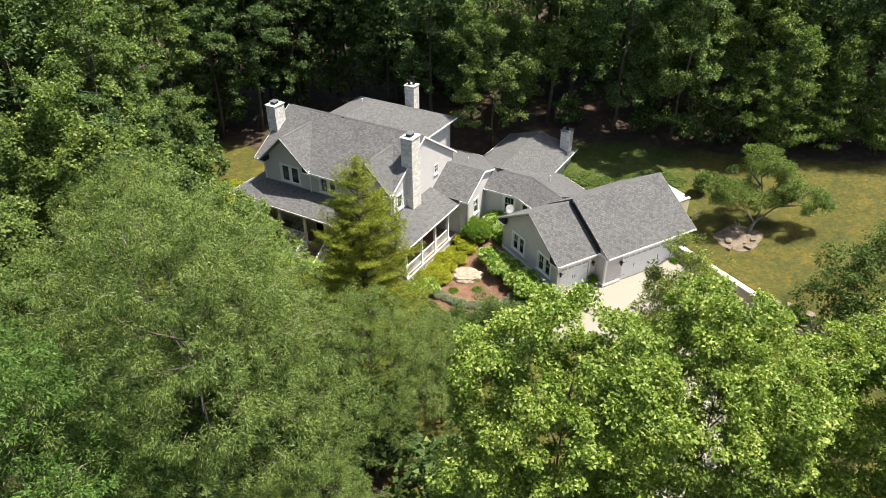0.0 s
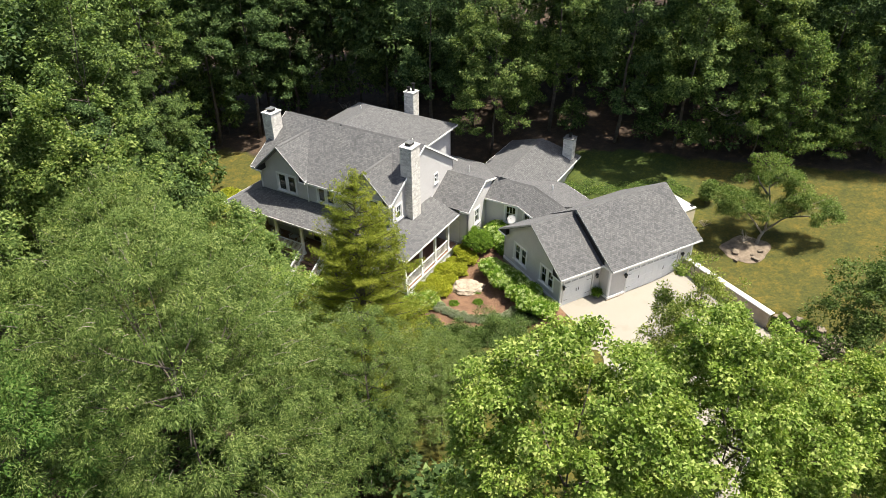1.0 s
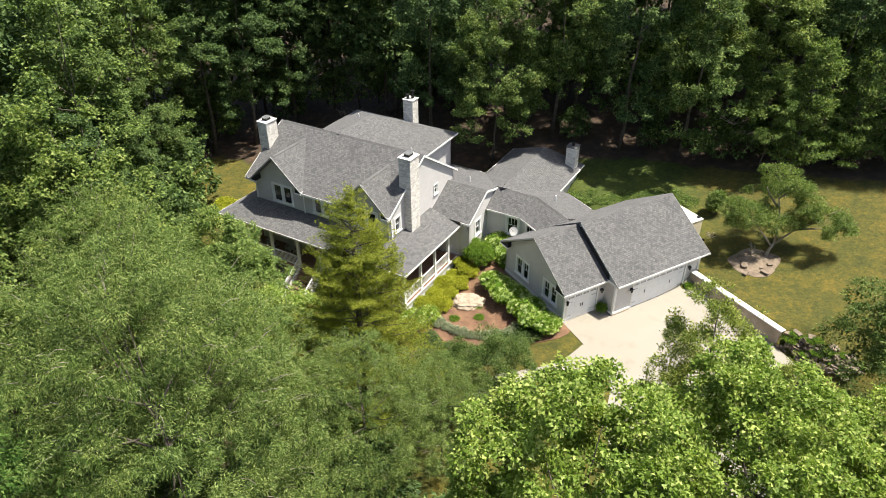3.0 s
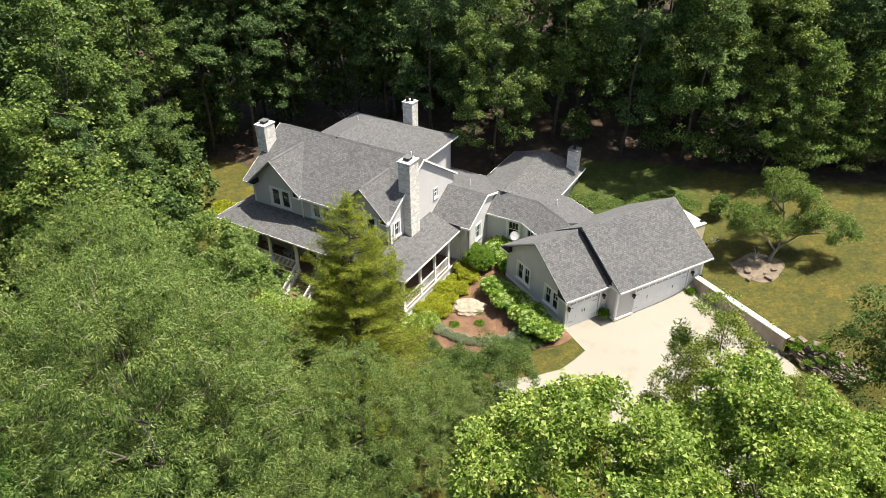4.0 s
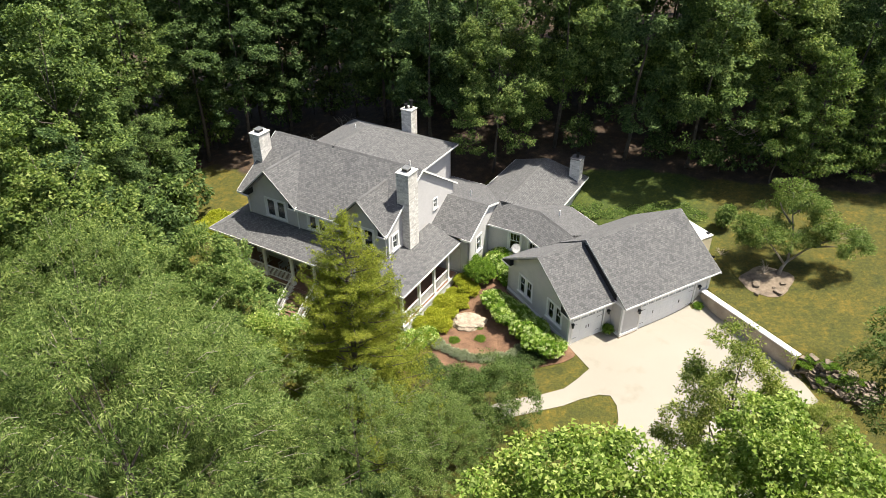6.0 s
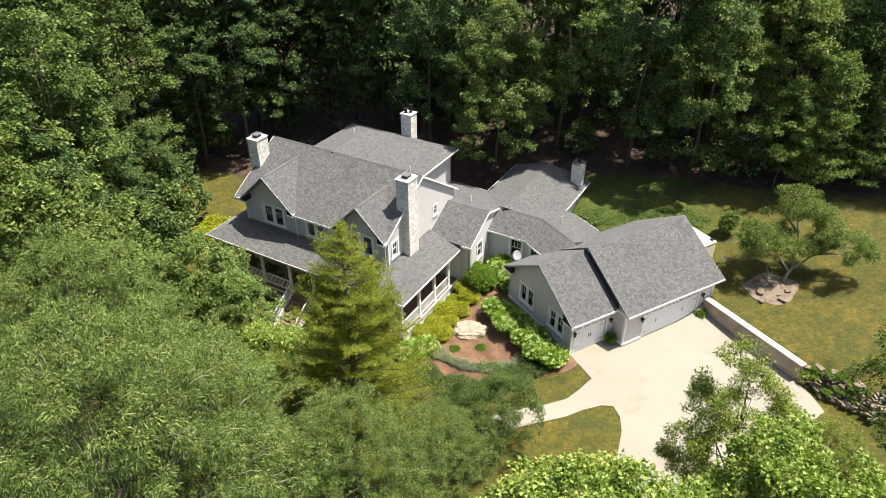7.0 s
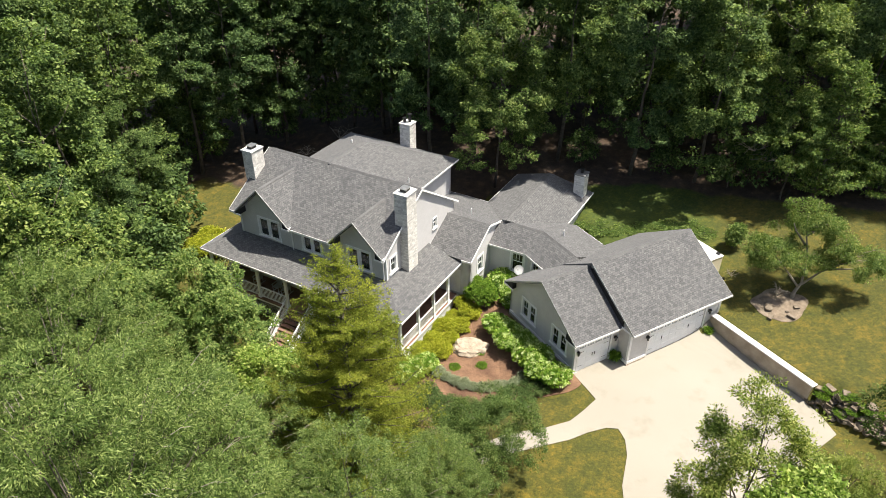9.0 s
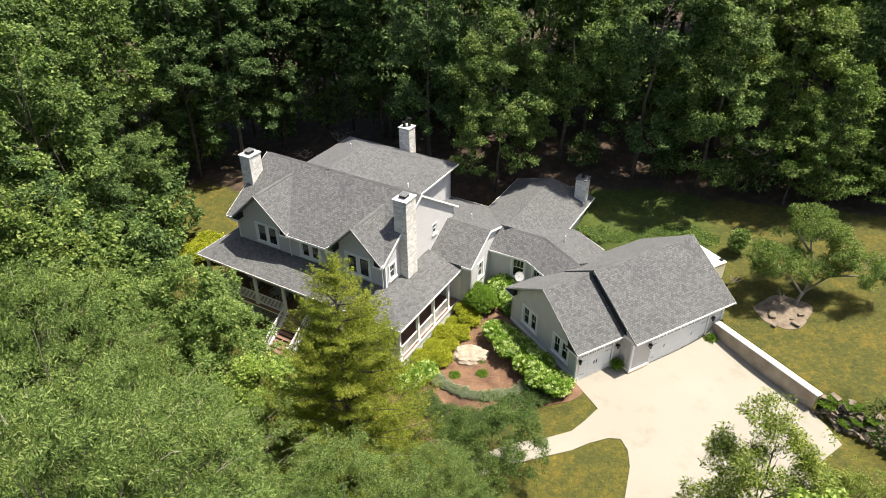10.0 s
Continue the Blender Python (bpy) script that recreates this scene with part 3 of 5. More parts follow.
slope("east_wing_roof_front", [hp(-26.0, EW_S, EW_SZ), hp(EW_E, EW_S, EW_SZ), hp(EW_E, EW_RIDGE, EW_Z), hp(-26.0, EW_RIDGE, EW_Z)], house)
slope("east_wing_roof_back", [hp(EW_E, EW_N, EW_NZ), hp(-28.9, EW_N, EW_NZ), hp(-28.9, 46.1, back_z(46.1)), hp(-26.0, 46.1, back_z(46.1)), hp(-26.0, EW_RIDGE, EW_Z), hp(EW_E, EW_RIDGE, EW_Z)], house)
ridge_cap(house, hp(-25.9, EW_RIDGE, EW_Z), hp(EW_E - 0.3, EW_RIDGE, EW_Z))
fascia(house, [(hp(EW_E + 0.02, EW_S, EW_SZ), hp(EW_E + 0.02, EW_RIDGE, EW_Z)), (hp(EW_E + 0.02, 47.1, back_z(47.1)), hp(EW_E + 0.02, EW_RIDGE, EW_Z)), (hp(-23.0, EW_S - 0.02, EW_SZ), hp(EW_E, EW_S - 0.02, EW_SZ)), (hp(-28.9, EW_N + 0.02, EW_NZ), hp(-25.2, EW_N + 0.02, EW_NZ))], 0.16)
wall("east_wing_front", house, HOUSE, (-26.0, 42.6), (-22.4, 42.6), -1.2, 3.35, 0.2, [(1.9, 2.8, 0.1, 2.15)])
bm = bmesh.new()
box(bm, (-24.1, 42.65, 0.1), (-23.2, 42.71, 2.15), HOUSE)
part("side_door", bm, TRIM, house, "white side door opening on the porch")
wall("east_wing_gable", house, HOUSE, (-22.4, 42.6), (-22.4, 47.1), -1.2, 3.28, 0.2, [(1.1, 1.8, 1.5, 2.75)], peak=[(0.0, 3.28), (4.5, 3.28), (4.5, back_z(47.1) - 0.2), (EW_RIDGE - 42.6, EW_Z - 0.2), (0.0, 3.3)])
window(house, HOUSE, (-22.4, 44.05, 1.5), 0.7, 1.25, 0, 1, (1, 1))

# connector: along the house, then turned towards the garage
C_S, C_SZ, C_R, C_RZ = 45.3, 3.2, 47.1, 4.3
G_W, G_R, G_E = 29.05, 30.87, 34.8
bend_eave, bend_ridge, bend_back = cross_place(C_S, G_W), cross_place(C_R, G_R), cross_place(51.0, G_E)


def up(p, z):
    return Vector((p.x, p.y, z))


slope("connector_roof_front", [hp(-22.35, C_S, C_SZ), up(bend_eave, C_SZ), up(bend_ridge, C_RZ), hp(-22.35, C_R, C_RZ)], house)
slope("connector_roof_back", [up(bend_ridge, C_RZ), hp(-22.0, C_R, C_RZ), hp(-22.0, 51.0, 3.12), up(bend_back, 3.12)], house)
slope("link_roof_west", [up(bend_eave, C_SZ), gp(G_W, 36.0, C_SZ), gp(G_R, 36.0, C_RZ), up(bend_ridge, C_RZ)], house)
slope("link_roof_east", [gp(G_E, 36.5, 3.12), up(bend_back, 3.12), up(bend_ridge, C_RZ), gp(G_R, 36.5, C_RZ)], house)
ridge_cap(house, hp(-21.5, C_R, C_RZ), up(bend_ridge, C_RZ))
ridge_cap(house, up(bend_ridge, C_RZ), gp(G_R, 36.9, C_RZ))
fascia(house, [(hp(-22.35, C_S - 0.02, C_SZ), up(bend_eave, C_SZ)), (up(bend_eave, C_SZ), gp(G_W - 0.02, 37.4, C_SZ)), (gp(G_E + 0.02, 38.3, 3.12), up(bend_back, 3.12))], 0.13)
cw, lw = 45.65, 29.4
corner = HOUSE.inverted() @ cross_place(cw, lw)
wall("connector_wall", house, HOUSE, (-22.4, cw), (corner.x, cw), -1.2, 3.3, 0.2, [(1.8, 2.7, 1.3, 2.8)])
window(house, HOUSE, (-20.15, cw, 1.3), 0.9, 1.5, -90, 1, (2, 1))
corner_g = GARAGE.inverted() @ cross_place(cw, lw)
wall("link_wall", house, GARAGE, (lw, corner_g.y), (lw, 37.5), -1.2, 3.3, 0.2, [(0.5, 1.25, 1.2, 2.75)])
window(house, GARAGE, (lw, corner_g.y - 0.87, 1.2), 0.75, 1.55, 180, 1, (1, 1))
corner_n = GARAGE.inverted() @ bend_back
wall("link_wall_back", house, GARAGE, (34.4, 38.0), (34.4, corner_n.y), 0.2, 3.1, 0.2)

# north-east wing
NW, NE, NN, NZ, NR, NM = -25.2, -18.4, 56.6, 3.15, 4.5, -21.8
slope("north_wing_roof_west", [hp(NW, NN, NZ), hp(NW, 50.6, NZ), hp(NW, 49.0, NZ), hp(NM, 46.9, NR), hp(NM, 55.6, NR)], house)
slope("north_wing_roof_east", [hp(NE, 49.0, NZ), hp(NE, NN, NZ), hp(NM, 55.6, NR), hp(NM, 46.9, NR)], house)
slope("north_wing_roof_end", [hp(NE, NN, NZ), hp(NW, NN, NZ), hp(NM, 55.6, NR)], house)
ridge_cap(house, hp(NM, 47.4, NR), hp(NM, 55.5, NR))
fascia(house, [(hp(NW - 0.02, 51.0, NZ), hp(NW - 0.02, NN, NZ)), (hp(NE + 0.02, 50.8, NZ), hp(NE + 0.02, NN, NZ)), (hp(NW, NN + 0.02, NZ), hp(NE, NN + 0.02, NZ))], 0.14)
wall("north_wing_wall_east", house, HOUSE, (NE - 0.4, 49.6), (NE - 0.4, NN - 0.4), -0.2, 3.1, 0.2, [(1.8, 3.2, 1.5, 2.8)])
window(house, HOUSE, (NE - 0.4, 52.1, 1.5), 1.4, 1.3, 0, 2)
wall("north_wing_wall_north", house, HOUSE, (NE - 0.4, NN - 0.4), (NW + 0.4, NN - 0.4), -0.2, 3.1, 0.2)
wall("north_wing_wall_west", house, HOUSE, (NW + 0.4, NN - 0.4), (NW + 0.4, 50.5), -0.2, 3.1, 0.2)


def stone_stack(parent, plan, lo, hi, z0, z1, seed, name="chimney"):
    """A ledge-stone chimney: a mortar core with uneven stones standing proud in courses."""
    rng = random.Random(seed)
    core = bmesh.new()
    box(core, (lo[0] + 0.012, lo[1] + 0.012, z0), (hi[0] - 0.012, hi[1] - 0.012, z1), plan)
    ob = part(name, core, MORTAR, parent, "pale ledge-stone chimney")
    stones = bmesh.new()
    z = z0
    while z < z1 - 0.05:
        tall = min(rng.choice((0.07, 0.09, 0.12, 0.15)), z1 - z)
        for axis in (0, 1):
            for side in (0, 1):
                a, b = lo[axis], hi[axis]
                while a < b - 0.02:
                    wide = min(rng.uniform(0.13, 0.34), b - a)
                    if b - a - wide < 0.1:
                        wide = b - a
                    proud = rng.uniform(0.0, 0.016)
                    other = (lo, hi)[side][1 - axis] + (proud if side else -proud)
                    deep = other + (-0.12 if side else 0.12)
                    c0, c1 = [0, 0, z + 0.003], [0, 0, z + tall - 0.003]
                    c0[axis], c1[axis] = a + 0.003, a + wide - 0.003
                    c0[1 - axis], c1[1 - axis] = min(other, deep), max(other, deep)
                    box(stones, c0, c1, plan)
                    a += wide
        z += tall
    tagged(part("stone_facing", stones, STONE_VARIED, ob), kind="stuff")
    cap = bmesh.new()
    box(cap, (lo[0] - 0.06, lo[1] - 0.06, z1), (hi[0] + 0.06, hi[1] + 0.06, z1 + 0.07), plan)
    part("cap_slab", cap, SHINGLES_CAP if seed == 4 else CAP, ob)
    return ob


def varied_stone():
    m, nt, bsdf = material("varied_ledge_stone")
    geo = nt.nodes.new("ShaderNodeNewGeometry")
    tone = ramp(nt, geo.outputs["Random Per Island"], [(0.0, (0.54, 0.52, 0.49)), (0.35, (0.66, 0.64, 0.605)), (0.75, (0.75, 0.73, 0.69)), (1.0, (0.82, 0.8, 0.76))])
    fine = noisy(nt, where(nt), 18.0)
    nt.links.new(mixed(nt, tone, ramp(nt, fine, [(0.3, (0.75, 0.74, 0.72)), (0.7, (1.05, 1.05, 1.05))]), 1.0, "MULTIPLY"), bsdf.inputs["Base Color"])
    bsdf.inputs["Roughness"].default_value = 0.9
    bumped(nt, bsdf, fine, 0.5, 0.03)
    return m


STONE_VARIED = varied_stone()
SHINGLES_CAP = plain("dark_concrete_cap", (0.1, 0.1, 0.1), (0.15, 0.15, 0.15), 0.85, 2.0, 30.0, 0.1)
CHIMNEYS = (((-26.1, 38.85), (-25.15, 40.0), 2.9, 9.35, 1), ((-39.3, 39.0), (-38.38, 40.15), -1.0, 9.25, 2), ((-33.0, 50.1), (-32.05, 51.0), 4.5, 8.55, 3), ((-19.6, 55.0), (-18.75, 55.9), 0.5, 5.2, 4))
for lo, hi, z0, z1, seed in CHIMNEYS:
    ob = stone_stack(house, HOUSE, lo, hi, z0, z1, seed)
    cx, cy = (lo[0] + hi[0]) / 2, (lo[1] + hi[1]) / 2
    if seed in (1, 2):
        flue = bmesh.new()
        box(flue, (cx - 0.22, cy - 0.26, z1 + 0.09), (cx + 0.22, cy + 0.26, z1 + 0.24), HOUSE)
        part("flue_screen", flue, DARK, ob)
        flue = bmesh.new()
        box(flue, (cx - 0.27, cy - 0.31, z1 + 0.29), (cx + 0.27, cy + 0.31, z1 + 0.33), HOUSE)
        box(flue, (cx - 0.2, cy - 0.24, z1 + 0.24), (cx + 0.2, cy + 0.24, z1 + 0.29), HOUSE)
        part("flue_lid", flue, STEEL, ob)
    else:
        for k, (dx, dy, tall) in enumerate(((-0.16, -0.15, 0.32), (0.15, 0.12, 0.62)) if seed == 3 else ((0.0, 0.0, 0.3),)):
            flue = bmesh.new()
            tube(flue, hp(cx + dx, cy + dy, z1 + 0.09), hp(cx + dx, cy + dy, z1 + 0.09 + tall), 0.13, 0.13, 12)
            tube(flue, hp(cx + dx, cy + dy, z1 + 0.09 + tall), hp(cx + dx, cy + dy, z1 + 0.15 + tall), 0.19, 0.19, 12)
            part("flue_pipe", flue, DARK, ob)

# roof vents
for p in (hp(-34.9, 46.2, 8.0), hp(-28.9, 44.9, 6.75), hp(-24.3, 46.2, 4.85), gp(32.2, 39.6, 4.1)):
    bm = bmesh.new()
    tube(bm, p + Vector((0, 0, -0.2)), p + Vector((0, 0, 0.3)), 0.05, 0.05, 10)
    part("vent_pipe", bm, TRIM, house, "white plumbing vent pipe")

# wrap-around porch
P_S, P_E, P_W, P_Z, P_T, P_NE, P_NW = 34.6, -23.05, -40.55, 3.0, 3.75, 42.45, 41.0
slope("porch_roof_front", [hp(P_W, P_S, P_Z), hp(P_E, P_S, P_Z), hp(E_WALL, 37.1, P_T), hp(W_WALL, 37.1, P_T)], house)
slope("porch_roof_east", [hp(P_E, P_S, P_Z), hp(P_E, P_NE, P_Z), hp(E_WALL, P_NE, P_T), hp(E_WALL, 37.1, P_T)], house)
slope("porch_roof_west", [hp(P_W, P_NW, P_Z), hp(P_W, P_S, P_Z), hp(W_WALL, 37.1, P_T), hp(W_WALL, P_NW, P_T)], house)
fascia(house, [(hp(P_W, P_S - 0.02, P_Z), hp(P_E, P_S - 0.02, P_Z)), (hp(P_E + 0.02, P_S, P_Z), hp(P_E + 0.02, P_NE, P_Z)), (hp(P_W - 0.02, P_S, P_Z), hp(P_W - 0.02, P_NW, P_Z))], 0.13)
bm = bmesh.new()
for lo, hi in (((P_W + 0.35, P_S + 0.3, FLOOR - 0.12), (P_E - 0.3, 37.1, FLOOR)), ((E_WALL, 37.1, FLOOR - 0.12), (P_E - 0.3, 42.4, FLOOR)), ((P_W + 0.35, 37.1, FLOOR - 0.12), (W_WALL, P_NW, FLOOR))):
    box(bm, lo, hi, HOUSE)
part("porch_floor", bm, DECK, house, "red-brown painted porch floor")
bm = bmesh.new()
box(bm, (P_E - 0.44, P_S + 0.44, -1.7), (P_E - 0.36, 42.4, FLOOR - 0.13), HOUSE)
part("porch_skirt", bm, TRIM, house, "white porch skirting")
bm = bmesh.new()
box(bm, (P_E - 0.3, P_S + 0.3, FLOOR - 0.16), (P_E - 0.26, 42.4, FLOOR + 0.006), HOUSE)
part("rim_board", bm, TRIM, house)
bm = bmesh.new()
for lo, hi in (((P_W + 0.42, P_S + 0.34, FLOOR - 0.3), (P_E - 0.36, P_S + 0.4, FLOOR - 0.12)), ((P_W + 0.4, P_S + 0.4, FLOOR - 0.3), (P_W + 0.46, P_NW, FLOOR - 0.12))):
    box(bm, lo, hi, HOUSE)
part("rim_board", bm, TRIM, house)
bm = bmesh.new()
for k in range(125):
    u = P_W + 0.45 + 0.15 * k
    for s in (-1, 1):
        a, b = hp(u, P_S + 0.38 + 0.012 * s, FLOOR - 0.3), hp(u + 0.75 * s, P_S + 0.38 + 0.012 * s, FLOOR - 1.9)
        if P_W + 0.4 < u + 0.75 * s < P_E - 0.4:
            beam(bm, a, b, 0.012, 0.045)
tagged(part("lattice", bm, SOFFIT, house, "grey lattice under the porch"), kind="stuff")
bm = bmesh.new()
for lo, hi in (((P_W + 0.4, P_S + 0.36, 2.6), (P_E - 0.36, P_S + 0.52, 2.85)), ((P_E - 0.52, P_S + 0.52, 2.6), (P_E - 0.36, 42.4, 2.85)), ((P_W + 0.4, P_S + 0.52, 2.6), (P_W + 0.56, P_NW, 2.85))):
    box(bm, lo, hi, HOUSE)
part("porch_beam", bm, TRIM, house)
post = bmesh.new()
box(post, (-0.09, -0.09, 0), (0.09, 0.09, 2.5))
box(post, (-0.13, -0.13, 0), (0.13, 0.13, 0.2))
box(post, (-0.12, -0.12, 2.38), (0.12, 0.12, 2.5))
post_mesh = mesh_of("post", post, TRIM)
baluster = bmesh.new()
box(baluster, (-0.018, -0.018, 0.1), (0.018, 0.018, 0.9))
baluster_mesh = mesh_of("baluster", baluster, TRIM)
to_house = world_of(house).inverted()
ps, pe, pw = P_S + 0.44, P_E - 0.44, P_W + 0.48
south = [-40.07, -38.1, -35.6, -33.0, -30.9, -28.4, -25.9, pe]
posts = [(u, ps) for u in south] + [(pe, v) for v in (37.25, 39.25, 41.25)] + [(pw, v) for v in (37.6, 40.4)]
for u, v in posts:
    piece("post", post_mesh, house, to_house @ HOUSE @ pose(u, v, FLOOR))
runs = [((a, ps), (b, ps)) for a, b in zip(south, south[1:]) if a != -33.0] + [((pe, a), (pe, b)) for a, b in ((ps, 37.25), (37.25, 39.25), (39.25, 41.25))] + [((pw, a), (pw, b)) for a, b in ((ps, 37.6), (37.6, 40.4))]
for (u0, v0), (u1, v1) in runs:
    bm = bmesh.new()
    for z, high in ((FLOOR + 0.95, 0.07), (FLOOR + 0.15, 0.06)):
        beam(bm, hp(u0, v0, z), hp(u1, v1, z), 0.07, high)
    rail = part("railing", bm, TRIM, house, "white porch railing")
    n = max(2, int(math.hypot(u1 - u0, v1 - v0) / 0.13))
    for k in range(1, n):
        piece("baluster", baluster_mesh, rail, to_house @ HOUSE @ pose(u0 + (u1 - u0) * k / n, v0 + (v1 - v0) * k / n, FLOOR))

# front steps
steps = thing("porch_steps", hp(-31.95, 33.6, -1.3), "white-railed wooden steps down from the porch", "steps")
for k in range(8):
    bm = bmesh.new()
    box(bm, (-32.9, ps - 0.1 - 0.28 * (k + 1), FLOOR - 0.175 * (k + 1) - 0.04), (-31.0, ps - 0.1 - 0.28 * k + 0.02, FLOOR - 0.175 * (k + 1)), HOUSE)
    part("tread", bm, DECK, steps)
for u in (-32.95, -30.95):
    bm = bmesh.new()
    beam(bm, hp(u, ps - 0.1, FLOOR + 0.95), hp(u, ps - 2.4, FLOOR - 0.5), 0.07, 0.09)
    beam(bm, hp(u, ps - 0.1, FLOOR + 0.15), hp(u, ps - 2.4, FLOOR - 1.3), 0.07, 0.07)
    beam(bm, hp(u, ps - 0.1, FLOOR - 0.05), hp(u, ps - 2.4, FLOOR - 1.45), 0.05, 0.26)
    rail = part("railing", bm, TRIM, steps, "white stair railing")
    for k in range(1, 18):
        v = ps - 0.1 - 2.3 * k / 18
        piece("baluster", baluster_mesh, rail, world_of(steps).inverted() @ HOUSE @ pose(u, v, FLOOR - 1.45 * k / 18))
    bm = bmesh.new()
    box(bm, (u - 0.08, ps - 2.55, -1.6), (u + 0.08, ps - 2.39, FLOOR - 0.35), HOUSE)
    part("newel_post", bm, TRIM, steps)

# porch rocking chairs
def rocking_chair(at, turn):
    ob = thing("rocking_chair", HOUSE @ pose(*at, 0, 0, turn), "dark slatted rocking chair on the porch", "chair", "chairs on the porch")
    m = world_of(ob)
    bm = bmesh.new()
    box(bm, (-0.26, -0.25, 0.4), (0.26, 0.25, 0.44), m)
    part("seat", bm, SOFFIT, ob)
    bm = bmesh.new()
    for k in range(5):
        box(bm, (-0.25 + 0.11 * k, 0.22, 0.44), (-0.19 + 0.11 * k, 0.26, 1.08), m)
    box(bm, (-0.27, 0.22, 1.08), (0.27, 0.27, 1.16), m)
    part("backrest", bm, SOFFIT, ob)
    for x in (-0.25, 0.25):
        bm = bmesh.new()
        beam(bm, m @ Vector((x, -0.4, 0.06)), m @ Vector((x, 0.5, 0.06)), 0.04, 0.05)
        part("rocker", bm, SOFFIT, ob)
        for y in (-0.22, 0.22):
            bm = bmesh.new()
            box(bm, (x - 0.02, y - 0.02, 0.05), (x + 0.02, y + 0.02, 0.62 if y < 0 else 0.42), m)
            part("leg", bm, SOFFIT, ob)
        bm = bmesh.new()
        box(bm, (x - 0.04, -0.3, 0.62), (x + 0.04, 0.25, 0.65), m)
        part("armrest", bm, SOFFIT, ob)


for u in (-35.0, -34.2, -36.9):
    rocking_chair((u, 36.2, FLOOR), 0)

# ---- the garage ----
garage = thing("garage", gp(32.5, 34, 0.0), "grey three-door garage with white trim and a shingle roof", "garage")
for (a, b, eave, low, ridge, top, back, back_z_) in ((30.02, 38.65, 29.6, 2.75, 34.05, 5.55, 38.5, 2.75), (26.35, 30.25, 30.65, 2.68, 34.45, 5.16, 38.4, 2.78)):
    slope("roof_front", [gp(a, eave, low), gp(b, eave, low), gp(b, ridge, top), gp(a, ridge, top)], garage)
    slope("roof_back", [gp(b, back, back_z_), gp(a, back, back_z_), gp(a, ridge, top), gp(b, ridge, top)], garage)
    ridge_cap(garage, gp(a + 0.35, ridge, top), gp(b - 0.25, ridge, top))
    fascia(garage, [(gp(a, eave - 0.02, low), gp(b, eave - 0.02, low)), (gp(a, back + 0.02, back_z_ - 0.1), gp(b, back + 0.02, back_z_ - 0.1))])
    for g in (a, b):
        if g != 30.25:
            fascia(garage, [(gp(g, eave, low), gp(g, ridge, top))] + ([(gp(g, back, back_z_), gp(g, ridge, top))] if g != 30.02 else []), 0.14, mat=SOFFIT)
fascia(garage, [(gp(30.02, 29.6, 2.75), gp(30.02, 30.7, 2.75))])
# garage eave returns, coloured near-black in place of shade
for g, h, way, z in ((26.33, 30.6, 1, 2.6), (26.33, 38.42, -1, 2.66), (38.67, 29.55, 1, 2.66)):
    bm = bmesh.new()
    prism(bm, [gp(g, h, z), gp(g, h + 1.0 * way, z), gp(g, h + 1.0 * way, z + 0.58)], GARAGE.to_3x3() @ Vector((0.3 if g < 30 else -0.3, 0, 0)))
    part("eave_return", bm, SHADE_BLACK, garage, "eave return with its shade painted near-black")
    fascia(garage, [(gp(g, h, z + 0.01), gp(g, h + 1.05 * way, z + 0.01))], 0.1, 0.06)
# flashing on the step between the two roofs, near-black to stand in for shadow
bm = bmesh.new()
prism(bm, [gp(30.06, 30.7, 2.72), gp(30.06, 34.2, 5.0), gp(30.06, 33.85, 5.3), gp(30.06, 30.7, 3.3)], GARAGE.to_3x3() @ Vector((0.1, 0, 0)))
part("shaded_step_flashing", bm, SHADE_BLACK, garage, "step flashing painted near-black for the shadow between the two roof levels")
# walls
GW, GE, GF, GS, GB = 26.68, 38.2, 29.98, 30.98, 38.05
wall("wall_front", garage, GARAGE, (30.2, GF), (GE, GF), -0.3, 2.9, 0.2, [(31.9 - 30.2, 36.8 - 30.2, 0.0, 2.14)])
wall("wall_single", garage, GARAGE, (GW, GS), (30.2, GS), -0.3, 2.85, 0.2, [(26.98 - GW, 29.5 - GW, 0.0, 2.14)])
wall("wall_step", garage, GARAGE, (30.2, GS + 0.2), (30.2, GF), -0.3, 2.95, 0.2)
wall("wall_west", garage, GARAGE, (GW, GB), (GW, GS), -0.9, 2.8, 0.2, [(GB - 36.6, GB - 35.2, 0.95, 2.3), (GB - 33.3, GB - 31.9, 0.95, 2.3)], peak=[(0.0, 2.8), (GB - GS, 2.8), (GB - 34.45, 4.93)])
for h in (35.9, 32.6):
    window(garage, GARAGE, (GW, h, 0.95), 1.4, 1.35, 180, 2, (1, 1))
wall("wall_east", garage, GARAGE, (GE, GF), (GE, GB), -0.3, 2.8, 0.2, peak=[(0.0, 2.8), (GB - GF, 2.8), (34.05 - GF, 5.35)])
wall("wall_divider", garage, GARAGE, (30.2, GB), (30.2, GS + 0.2), -0.3, 2.8, 0.2, peak=[(0.0, 2.8), (GB - GS, 2.8), (GB - 34.05, 5.35)])
wall("wall_back", garage, GARAGE, (GE, GB), (GW, GB), -0.3, 2.6, 0.2)
for g, h in ((GW, GS), (30.2, GF), (GE, GF)):
    bm = bmesh.new()
    box(bm, (g - 0.03 if g < 38 else g - 0.15, h - 0.03, -0.02), (g + 0.15 if g < 38 else g + 0.03, h + 0.12, 2.7), GARAGE)
    part("corner_board", bm, TRIM, garage)
bm = bmesh.new()
box(bm, (GW - 0.035, GS + 0.13, 0.2), (GW, GB, 0.42), GARAGE)
part("water_table", bm, TRIM, garage, "white base board")
bm = bmesh.new()
box(bm, (GW - 0.07, GS + 0.05, -1.0), (GW - 0.001, GB, 0.198), GARAGE)
